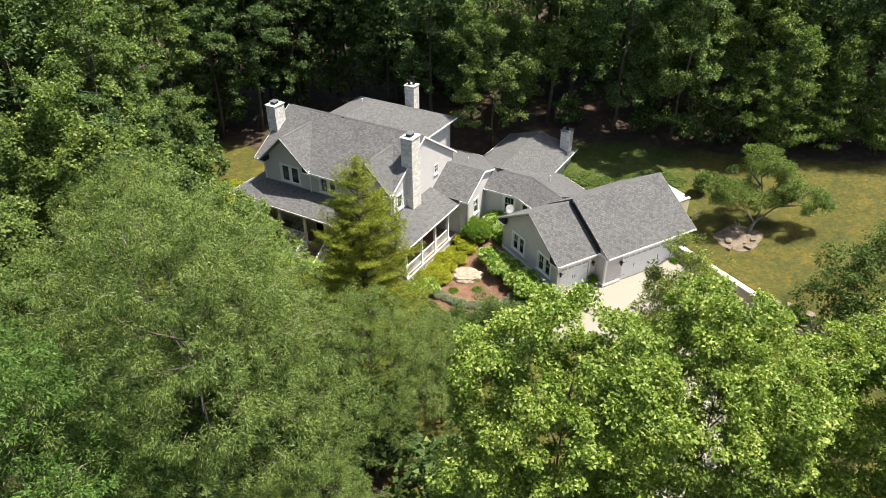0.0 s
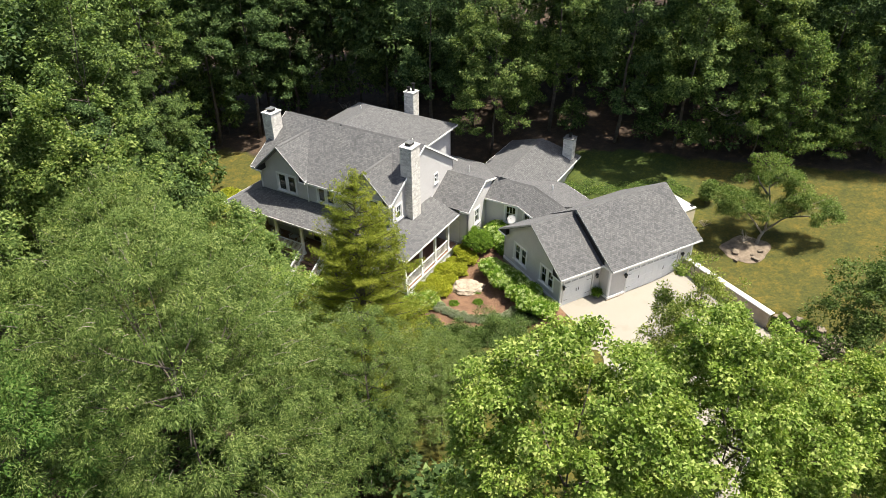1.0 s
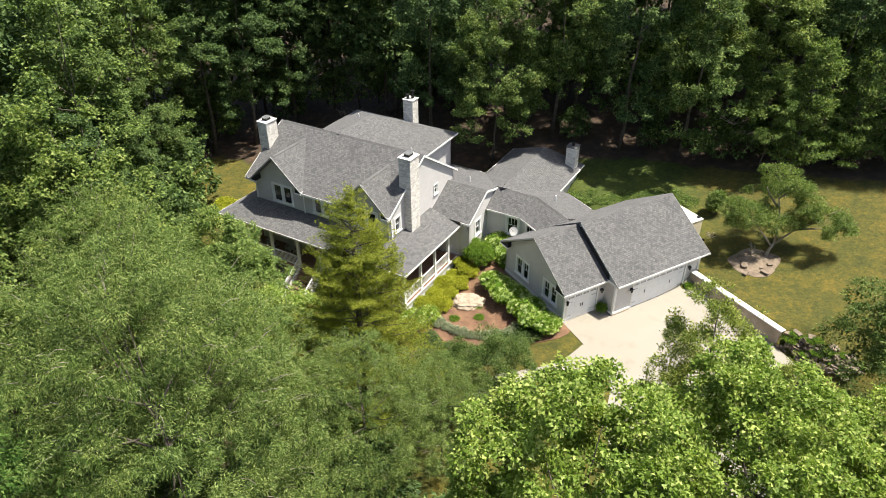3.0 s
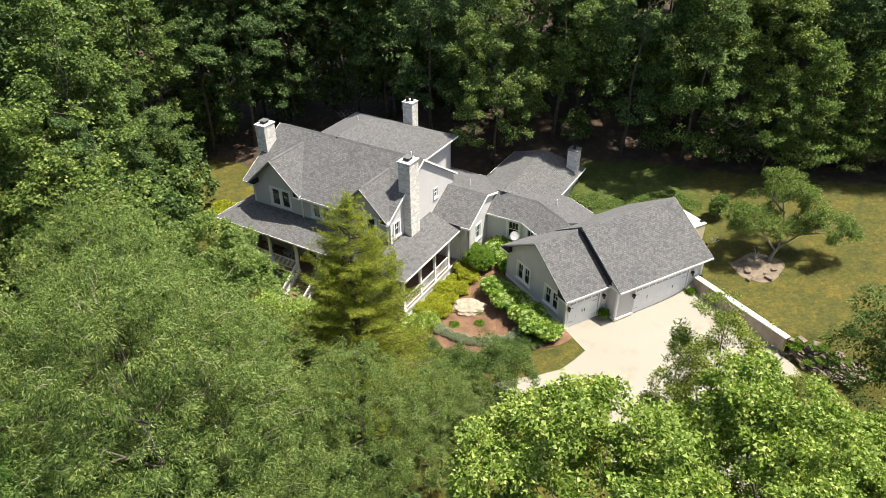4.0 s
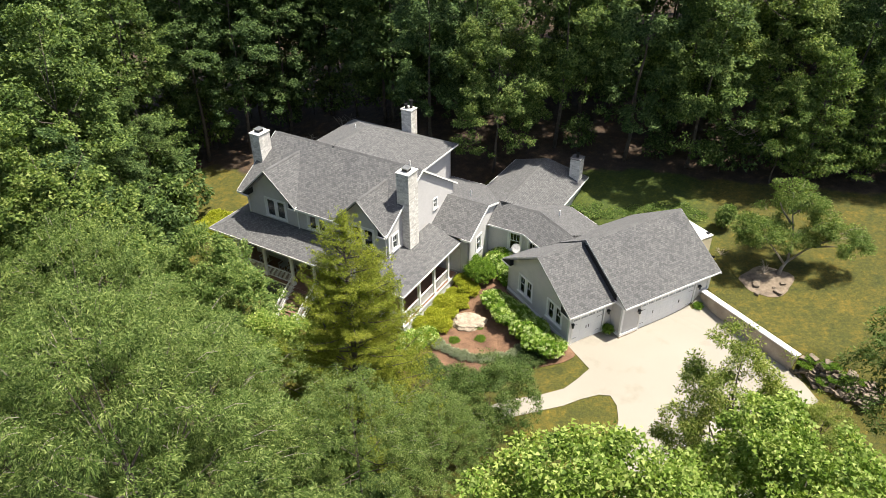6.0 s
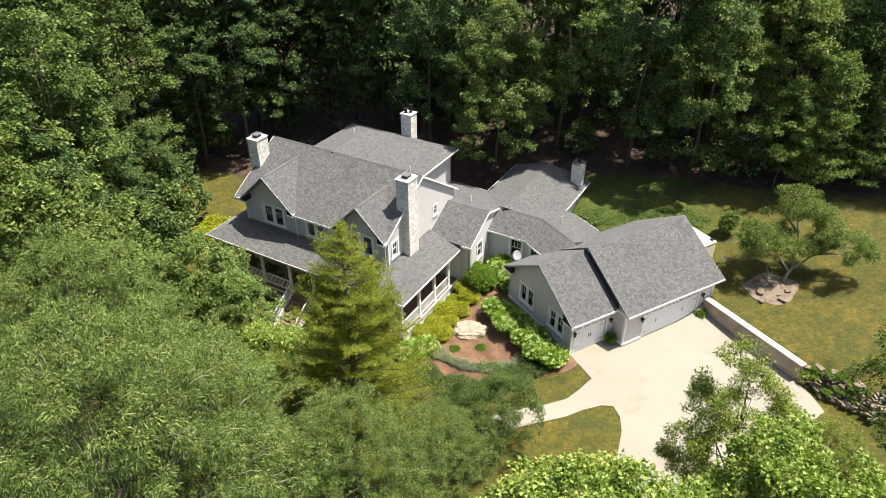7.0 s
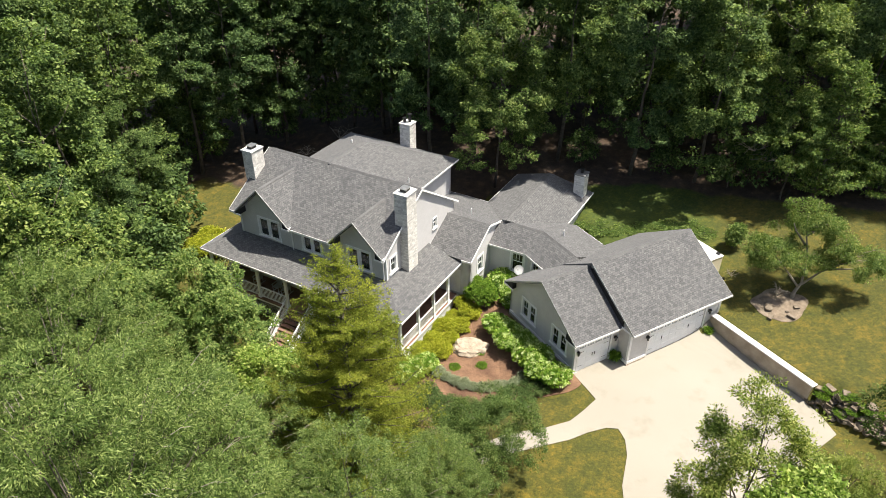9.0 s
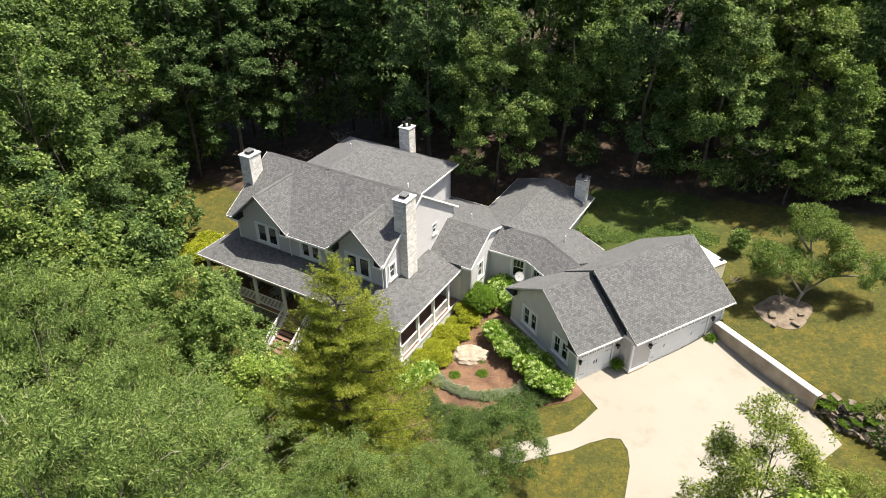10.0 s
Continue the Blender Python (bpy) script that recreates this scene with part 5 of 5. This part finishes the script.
drive_oak = plant(broadleaf("oak_tree", 41, 16.2, 2.9, 7.0, LEAF_OAK, OAK_LABEL, 760, 62, 0.15, 0.1, 0.5, 0.0, lobes_n=24, limbs_n=16, girths=(0.17, 0.32), flat=0.8, shell=0.45, twigs=140, cut=0.0), 10.2, 22.8, 0)
plant_copy(drive_oak, 15.3, 25.0, 100, 0.66)
small_tree = plant(broadleaf("small_tree", 42, 4.6, 2.7, 1.0, LEAF_SMALL, "low dense dark ornamental tree beside the front walk", 560, 52, 0.15, 0.1, 0.45, 0.1, lobes_n=16, limbs_n=8, flat=0.7, twigs=40), 2.6, 33.2, 0, 1.04)
plant_copy(small_tree, -0.3, 31.4, 100, 1.0)
# the leaning crab apple: a dark fork, one upright pale stem and a long branch to the side
crab_lobes = [(0.5, 2.0, 5.5, 1.5, 0.75), (-0.5, 1.6, 5.1, 1.1, 0.6), (1.7, 1.6, 4.9, 1.1, 0.6), (-1.3, 1.2, 2.9, 1.5, 0.85), (-0.1, 0.8, 2.7, 1.2, 0.9), (-2.2, 0.7, 2.6, 0.95, 0.6), (2.3, 0.6, 4.1, 1.1, 0.55), (3.5, -0.3, 3.5, 1.3, 0.6), (4.5, -0.6, 2.9, 0.9, 0.5), (2.7, 0.3, 2.6, 0.9, 0.45), (-0.8, 2.4, 3.6, 1.2, 0.7), (1.0, 2.8, 4.0, 1.1, 0.6), (1.5, 0.4, 2.7, 0.9, 0.5), (-1.7, 0.3, 3.5, 1.1, 0.6), (2.0, 1.4, 3.4, 1.0, 0.55), (3.0, -0.9, 2.7, 0.8, 0.4), (-2.4, 1.6, 3.3, 1.0, 0.6)]
crab_stems = [[(0, 0, -0.3), (0.15, 0.1, 0.5), (0.55, 0.25, 1.15)], [(0.5, 0.25, 1.05), (0.75, 0.9, 2.6), (0.6, 1.7, 4.2), (0.5, 2.0, 5.4)], [(0.5, 0.2, 1.0), (1.5, 0.3, 1.9), (2.6, 0.1, 2.7), (3.6, -0.3, 3.3)], [(2.0, 0.25, 2.2), (2.9, -0.2, 2.5), (4.4, -0.6, 2.8)], [(0.3, 0.15, 0.8), (-0.5, 0.7, 1.8), (-1.3, 1.2, 2.7)], [(0.7, 0.8, 2.3), (1.6, 0.8, 3.2), (2.3, 0.6, 4.0)], [(0.6, 1.4, 3.4), (-0.2, 1.6, 4.4), (-0.5, 1.6, 5.0)], [(2.6, 0.1, 2.7), (3.0, 0.5, 3.4), (2.9, 0.9, 4.1)], [(0.6, 1.6, 4.0), (1.4, 1.7, 4.6), (1.9, 1.6, 5.0)]]
crab = plant(broadleaf("crab_apple_tree", 43, 6.4, 3.6, 1.2, LEAF_DARK, "spreading crab apple tree with open branches on the lawn", 1050, 40, 0.18, 0.115, 0.6, 0.05, bark=PALE_BARK, shell=0.4, trunk_r=0.17, twigs=110, gaps=0.7, cut=-0.12, crown_lobes=crab_lobes, stems=crab_stems), 23.8, 45.5, 0)
ash = plant(broadleaf("young_maple_tree", 44, 9.5, 3.3, 1.5, LEAF_MAPLE, "young fresh-green maple with layered leaf sprays", 540, 40, 0.2, 0.17, 0.6, 0.15, lobes_n=16, limbs_n=8, girths=(0.26, 0.42), flat=0.45, lift=0.9), -15.0, 41.6, 0)
plant_copy(ash, -12.0, 38.4, 180, 0.92)
plant_copy(ash, -17.4, 40.0, 300, 0.95)
maple = plant(broadleaf("maple_tree", 47, 8.6, 3.4, 1.5, LEAF_BRIGHT, "bright yellow-green maple before the porch", 420, 60, 0.22, 0.12, 0.9, 0.1, lobes_n=14, limbs_n=8, girths=(0.28, 0.42), flat=0.5, lift=0.9), -9.0, 34.2, 0)
plant_copy(ash, 27.2, 56.6, 40, 0.95)
plant(broadleaf("oak_tree", 45, 12.2, 4.2, 4.6, LEAF_SMALL, "dense dark green oak at the lawn's edge", 820, 50, 0.24, 0.14, 0.6, 0.1, lobes_n=20, limbs_n=8, girths=(0.3, 0.44), flat=0.7, lift=0.7, cut=-0.3), 23.2, 28.4, 0)
hickory = plant(broadleaf("hickory_tree", 46, 18.4, 4.6, 5.0, LEAF_FRESH, "fresh green hickory with drooping leaf sprays", 820, 62, 0.22, 0.12, 0.45, 0.35, lobes_n=26, limbs_n=8, girths=(0.22, 0.36), flat=0.6, lift=0.8, gaps=0.7, cut=-0.03), -14.2, 15.4, 0)
plant_copy(hickory, -11.4, 10.6, 115, 0.84)
plant_copy(hickory, -19.6, 21.0, 215, 0.92)

# ---- the wood round the place ----
FOREST_LABEL = "tall dark green woodland tree"
LIGHT_LABEL = "tall light green woodland tree, its colour also used as painted sunlight"
kinds = []
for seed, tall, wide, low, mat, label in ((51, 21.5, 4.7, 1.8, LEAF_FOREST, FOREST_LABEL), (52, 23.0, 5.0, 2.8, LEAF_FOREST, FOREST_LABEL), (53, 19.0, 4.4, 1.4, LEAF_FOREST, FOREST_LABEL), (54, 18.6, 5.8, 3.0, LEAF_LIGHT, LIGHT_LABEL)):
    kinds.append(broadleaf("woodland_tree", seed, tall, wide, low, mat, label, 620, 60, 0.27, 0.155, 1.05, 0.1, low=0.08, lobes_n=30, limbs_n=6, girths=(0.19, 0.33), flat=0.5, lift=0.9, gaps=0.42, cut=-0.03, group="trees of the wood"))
rng = random.Random(77)
# kind, x, y, scale of the trees that stand at the edge
# the first is of kind 3 so that its leaf colour supplies the sunlight
front_trees = ((3, 4.6, 62.0, 0.86), (0, 3.0, 67.5, 1.0), (0, 16.4, 62.2, 1.0), (2, 21.4, 60.2, 1.0), (3, -20.8, 37.6, 1.0), (3, 27.0, 62.0, 0.98), (1, 10.4, 64.6, 0.95), (1, -20.0, 71.5, 0.95), (2, -24.4, 57.5, 0.66), (2, -24.2, 52.0, 0.6), (1, -12.5, 79.0, 1.0), (0, -6.0, 74.5, 1.0), (2, -9.5, 78.0, 1.0), (1, -1.0, 66.0, 0.95), (2, 33.5, 60.5, 0.95), (1, 39.5, 59.0, 0.9), (2, 46.0, 57.0, 1.0), (0, 22.0, 66.5, 1.05), (3, -26.0, 38.5, 1.0), (1, -26.5, 62.0, 0.95), (0, -28.0, 54.5, 1.05), (2, -25.2, 48.0, 1.1), (1, -24.0, 70.0, 1.0), (0, -16.5, 75.5, 1.0), (3, -24.0, 29.0, 0.95), (0, -32.0, 31.0, 1.0), (2, 13.4, 69.0, 1.1), (2, -23.4, 43.0, 0.8))
stood = set()
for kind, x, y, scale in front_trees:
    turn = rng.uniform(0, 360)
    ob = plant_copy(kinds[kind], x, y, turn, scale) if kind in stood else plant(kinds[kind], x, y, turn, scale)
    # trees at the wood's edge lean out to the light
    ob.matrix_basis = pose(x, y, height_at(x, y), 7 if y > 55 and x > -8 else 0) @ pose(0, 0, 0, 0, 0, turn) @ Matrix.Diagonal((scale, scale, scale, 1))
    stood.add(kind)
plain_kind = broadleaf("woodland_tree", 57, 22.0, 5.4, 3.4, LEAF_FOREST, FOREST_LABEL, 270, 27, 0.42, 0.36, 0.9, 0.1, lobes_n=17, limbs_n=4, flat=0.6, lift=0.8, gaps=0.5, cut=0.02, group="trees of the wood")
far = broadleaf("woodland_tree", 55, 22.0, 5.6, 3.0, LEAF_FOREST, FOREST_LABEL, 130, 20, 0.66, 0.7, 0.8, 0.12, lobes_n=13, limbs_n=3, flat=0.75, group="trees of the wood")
under = broadleaf("understory_tree", 56, 7.5, 3.0, 0.6, LEAF_FOREST, "low leafy understory tree, also added below the oaks to darken gaps", 110, 17, 0.42, 0.36, 0.9, 0.12, lobes_n=9, limbs_n=3, flat=0.8, group="understory of the wood")
placed = {}


def stand(ob, x, y, scale):
    """The first stands where it was built, the rest are copies."""
    turn = rng.uniform(0, 360)
    plant_copy(ob, x, y, turn, scale) if ob.name in placed else plant(ob, x, y, turn, scale)
    placed[ob.name] = True


for row in range(2):
    y, x = 73.0 + 6.0 * row, -48 - 3 * row
    while x < 62 + 3 * row:
        px, py = x + rng.uniform(-1.8, 1.8), y + rng.uniform(-2, 2)
        if not (-20 < px < -8 and py < 77):
            stand(far if py > 76.5 or px < -38 else plain_kind, px, py, rng.uniform(0.86, 1.1))
        x += rng.uniform(6.2, 8.2)
for row in range(2):
    for k in range(7):
        px = -34 - 7 * row + rng.uniform(-1.5, 1.5)
        stand(far if px < -38 else plain_kind, px, 30 + 6.5 * k + rng.uniform(-1.5, 1.5), rng.uniform(0.86, 1.1))
for x, y in ((53.0, 66.0), (42.0, 65.0), (30.5, 67.5), (36.0, 68.0)):
    stand(plain_kind, x, y, rng.uniform(0.86, 1.0))
for row in range(2):
    y, x = 84.0 + 6.0 * row, -60
    while x < 75:
        stand(far, x + rng.uniform(-1.5, 1.5), y + rng.uniform(-1.5, 1.5), rng.uniform(0.85, 1.1))
        x += rng.uniform(6.0, 8.0)
for k in range(40):
    x = -46 + 2.7 * k + rng.uniform(-1, 1)
    y = rng.uniform(67.5, 80) - 0.12 * max(0, x - 20)
    if -22 < x < -5 and y < 77:
        y = rng.uniform(77, 82)
    stand(under, x, y, rng.uniform(0.6, 1.2))
for k in range(14):
    stand(under, -26.5 + rng.uniform(-6, 1.0), 36 + 2.5 * k, rng.uniform(0.7, 1.2))
for x, y, scale in ((-22.6, 55.4, 0.8), (-22.0, 51.8, 0.75), (-22.8, 59.0, 0.85), (-22.4, 48.6, 0.75)):
    stand(under, x, y, scale)
# low growth down to the lawn at the sunny end of the wood's edge
for x, y, scale in ((23.8, 59.0, 0.62), (26.0, 58.6, 0.7), (29.2, 58.4, 0.75), (33.6, 56.8, 0.7), (36.6, 55.6, 0.8), (40.0, 54.6, 0.7), (19.2, 61.8, 0.5), (12.4, 63.8, 0.5)):
    stand(under, x, y, scale)
young = plant(conifer("young_larch_tree", 61, 12.5, 3.2, 0.8, LEAF_MAPLE, "young fresh-green pointed tree at the wood's edge", 90, 10, 0.22, 0.5, 0.16, 0.7, 2, 0.34), 29.3, 55.8, 0, 0.9)
plant_copy(young, 33.4, 55.6, 120, 0.8)
plant_copy(young, 37.0, 53.8, 220, 0.8)

# ---- garden ----
hyd = shrub("hydrangea", 71, 1.0, 1.25, LEAF_HYDRANGEA, "white-flowering hydrangea with broad leaves in the mulch bed", 210, 24, 0.13, 0.85, 90, group="hydrangeas")
row_places = [gp(25.4 - 0.3 * (k % 2), 31.3 + 0.86 * k, 0) for k in range(8)]
for k, p in enumerate(row_places):
    plant(hyd, p.x, p.y) if k == 0 else plant_copy(hyd, p.x, p.y, 47 * k, 0.84 + 0.11 * ((k * 7) % 3))
for p, s in ((hp(-20.9, 44.9, 0), 1.15), (hp(-19.9, 44.5, 0), 1.05), (hp(-19.3, 43.6, 0), 1.0), (hp(-22.4, 34.4, 0), 1.0), (hp(-21.9, 35.4, 0), 0.85)):
    plant_copy(hyd, p.x, p.y, 80 * s, s)
ball = shrub("round_shrub", 72, 1.0, 1.5, LEAF_SHRUB, "bright green rounded shrub in the mulch bed", 330, 34, 0.1, 0.7)
p = hp(-21.55, 42.8, 0)
plant(ball, p.x, p.y, 0, 1.12)
lime = shrub("spirea", 73, 0.75, 0.9, LEAF_LIME, "yellow-green low mounded shrub with small leaves", 190, 32, 0.085, 0.75, group="spirea by the porch")
for k in range(9):
    p = hp(-22.7 + 0.95 * (k % 2), 36.5 + 0.7 * k, 0)
    plant(lime, p.x, p.y) if k == 0 else plant_copy(lime, p.x, p.y, 53 * k, 0.76 + 0.14 * ((k * 5) % 3))
lav = shrub("lavender", 74, 0.38, 0.45, LEAF_GREY, "low grey-green lavender clump in the mulch", 120, 30, 0.11, 0.3, group="lavender clumps")
for k in range(11):
    f = k / 10
    x, y = -0.3 + 5.4 * f, 41.1 - 0.7 * f - 1.1 * math.sin(math.pi * f)
    plant(lav, x, y) if k == 0 else plant_copy(lav, x, y, 61 * k, 0.72 + 0.2 * (k * 5 % 4) / 3)
jun = shrub("juniper_shrub", 75, 1.0, 0.6, LEAF_JUNIPER, "spreading blue-green juniper in the bed", 230, 34, 0.11, 0.3, group="junipers in the bed")
for k, (x, y, scale) in enumerate(((-1.1, 39.0, 0.95), (0.2, 38.0, 1.0), (1.6, 37.5, 1.1), (3.0, 37.7, 1.0), (4.4, 38.5, 1.1), (5.9, 39.4, 0.95), (0.7, 36.8, 0.9))):
    plant(jun, x, y) if k == 0 else plant_copy(jun, x, y, 70 * k, scale)
lawn_shrub = shrub("young_shrub", 76, 0.62, 2.1, LEAF_MAPLE, "upright young green shrub on the lawn", 150, 26, 0.13, 0.6, spread=0.15)
plant(lawn_shrub, 21.8, 51.4)
for k, (x, y) in enumerate(((-19.6, 57.6), (-18.6, 56.2), (-20.2, 56.0))):
    plant_copy(lime, x, y, 70 * k, 1.6)


def slab(bm, at, size, seed):
    """One flat angular stone: a jittered, chamfered block lying nearly level."""
    rng = random.Random(seed)
    turn = Euler((rng.uniform(-0.18, 0.18), rng.uniform(-0.18, 0.18), rng.uniform(0, 6.28))).to_matrix()
    made = bmesh.ops.create_cube(bm, size=2.0)
    for v in made["verts"]:
        d = Vector([v.co[i] * size[i] * rng.uniform(0.68, 1.1) for i in range(3)])
        v.co = Vector(at) + turn @ d
    edges = list({e for v in made["verts"] for e in v.link_edges})
    bmesh.ops.bevel(bm, geom=edges, offset=min(size) * 0.3, segments=1, affect="EDGES")


bm = bmesh.new()
bx, by = 1.9, 43.4
for v in bmesh.ops.create_icosphere(bm, subdivisions=4, radius=1.0)["verts"]:
    d = v.co.copy()
    lump = 1 + 0.3 * noise.noise(d * 1.1 + Vector((3, 0, 7))) + 0.16 * noise.noise(d * 2.6 + Vector((0, 5, 1))) + 0.06 * noise.noise(d * 7.0)
    # a broad weathered top that slopes to the front, over ragged flanks
    v.co = Vector((bx + d.x * lump * 1.3, by + d.y * lump * 0.85, height_at(bx, by) + 0.12 + min(d.z * lump * 0.5, 0.3 + 0.12 * d.y + 0.05 * noise.noise(d * 5.0))))
tagged(part("boulder", bm, ROCK), "large pale tan boulder lying in the mulch", "boulder")
# the stone bank beyond the wall's end
rng = random.Random(91)
for k in range(100):
    a = rng.random()
    h = 22.1 - 4.6 * a + rng.uniform(-0.25, 0.25)
    g = 37.3 + rng.uniform(0.0, 1.05) + 0.7 * a
    p = gp(g, h, 0)
    s = rng.uniform(0.11, 0.26)
    bm = bmesh.new()
    slab(bm, (p.x, p.y, height_at(p.x, p.y) + 0.02), (s * rng.uniform(1.2, 2.1), s, s * rng.uniform(0.35, 0.55)), 100 + k)
    tagged(part("bank_stone", bm, GREY_ROCK), "grey-brown fieldstone in the bank beside the drive", "stone", "bank stones")
moss = shrub("ground_cover", 78, 0.6, 0.22, LEAF_SHRUB, "yellow-green creeping plant between the stones", 100, 30, 0.07, 0.7, category="plant", group="creeping plants")
for k in range(9):
    p = gp(37.6 + 0.08 * k + rng.uniform(0, 0.9), 21.7 - 0.42 * k + rng.uniform(-0.3, 0.3), 0)
    plant(moss, p.x, p.y) if k == 0 else plant_copy(moss, p.x, p.y, 40 * k, rng.uniform(0.45, 0.8))
cover = shrub("ground_cover", 79, 0.9, 0.08, LEAF_MAPLE, "low green ground cover spreading on the lawn's edge", 70, 20, 0.11, 0.8, category="plant", group="ground cover by the lawn")
for k in range(16):
    x, y = 11.2 + 0.62 * k + rng.uniform(-0.3, 0.3), 55.3 - 0.1 * k + rng.uniform(-0.7, 0.7)
    plant(cover, x, y) if k == 0 else plant_copy(cover, x, y, 47 * k, rng.uniform(0.6, 1.1))
# ring of bark and stones round the crab apple
ring = rounded([(22.85 + 1.75 * math.cos(t) * (1.0 + 0.08 * math.sin(3 * t) + 0.06 * math.cos(5 * t)), 44.95 + 1.5 * math.sin(t) * (1.0 + 0.1 * math.cos(4 * t))) for t in [k * math.tau / 18 for k in range(18)]])
sheet("tree_ring", ring, MULCH_PALE, "pale bark chips round the crab apple", "garden bed", 0.02, 0.008)
for k in range(8):
    t, r = rng.uniform(0, math.tau), rng.uniform(0.3, 1.0)
    x, y = 22.7 + 1.3 * r * math.cos(t), 44.4 + 0.9 * r * math.sin(t)
    s = rng.uniform(0.08, 0.27)
    bm = bmesh.new()
    slab(bm, (x, y, height_at(x, y) + 0.08), (s * 1.5, s, s * 0.45), 300 + k)
    tagged(part("ring_stone", bm, GREY_ROCK), "weathered stone round the crab apple", "stone", "stones of the tree ring")


def potted_plant(at, scale):
    ob = thing("potted_plant", GARAGE @ pose(*at), "leafy green plant in a grey pot beside a garage door", "plant", "potted plants")
    m = world_of(ob)
    bm = bmesh.new()
    tube(bm, m @ Vector((0, 0, 0)), m @ Vector((0, 0, 0.4 * scale)), 0.16 * scale, 0.22 * scale, 16)
    part("pot", bm, TERRACOTTA, ob)
    r2 = np.random.default_rng(5)
    d = r2.normal(size=(60, 3))
    d[:, 2] = abs(d[:, 2])
    d /= np.linalg.norm(d, axis=1, keepdims=True)
    q = leaf_arrays(r2, d * 0.25 * scale + np.array([0, 0, 0.5 * scale]), d, 14, 0.08, 0.2, 0.3, 0.2)
    lv = new("leaves", leaf_mesh("leaves", q, LEAF_SHRUB))
    lv.parent = ob


potted_plant((29.75, 30.6, 0.045), 0.85)
potted_plant((37.05, 29.55, 0.045), 0.6)

# low trees added to darken gaps below the oaks; small tufts in the mulch
for k, (x, y) in enumerate(((-1.6, 17.2), (-3.4, 13.6), (-0.2, 13.0), (-6.4, 12.0), (-9.0, 10.4), (0.4, 20.6), (-4.8, 17.6), (-13.0, 17.0), (-13.2, 15.2), (-10.6, 13.8), (-8.0, 14.6), (-11.6, 19.2), (-15.4, 19.6), (-15.3, 30.0), (-11.0, 26.4), (-3.4, 25.4), (-18.6, 29.0), (-7.6, 24.0), (-12.8, 23.0), (-17.0, 26.0), (-6.0, 27.6))):
    plant_copy(under, x, y, 75 * k, 0.75 + 0.1 * (k % 3))
for k, (g, h) in enumerate(((21.0, 36.0), (22.6, 35.2), (20.0, 36.6), (23.2, 36.4), (21.6, 38.4))):
    p = gp(g, h, 0)
    plant_copy(moss, p.x, p.y, 60 * k, 0.6)


# dead wood at the edge of the trees
def dead_branch(name, at, reach, seed, label):
    rng = random.Random(seed)
    ob = thing(name, at, label, "dead branch", "dead wood")
    bm = bmesh.new()
    for k in range(7):
        ang, rise = rng.uniform(0, math.tau), rng.uniform(0.05, 0.5)
        d = Vector((math.cos(ang), math.sin(ang), rise)) * reach * rng.uniform(0.5, 1.0)
        a = Vector(at) + Vector((0, 0, 0.1))
        mid = a + d * 0.5 + Vector((rng.uniform(-0.3, 0.3), rng.uniform(-0.3, 0.3), 0.25))
        limb(bm, [a, mid, a + d], 0.03, 0.008, 5)
        for j in range(3):
            e = mid + Vector((rng.uniform(-1, 1), rng.uniform(-1, 1), rng.uniform(0, 0.8))) * reach * 0.35
            limb(bm, [mid, (mid + e) / 2 + Vector((0, 0, 0.08)), e], 0.013, 0.005, 4)
    part("branch", bm, DEADWOOD, ob)


for k, (x, y, up_z, reach) in enumerate(((24.6, 57.6, 4.0, 1.9), (25.6, 57.2, 3.2, 1.7), (20.6, 48.1, 0.05, 0.6), (22.9, 45.7, 0.05, 0.9), (-10.8, 75.0, 0.1, 2.4), (-14.0, 73.0, 0.1, 1.6), (45.0, 60.0, 6.0, 2.5))):
    dead_branch("dead_branch", (x, y, height_at(x, y) + up_z), reach, 600 + k, "bare bleached branches in the brush")
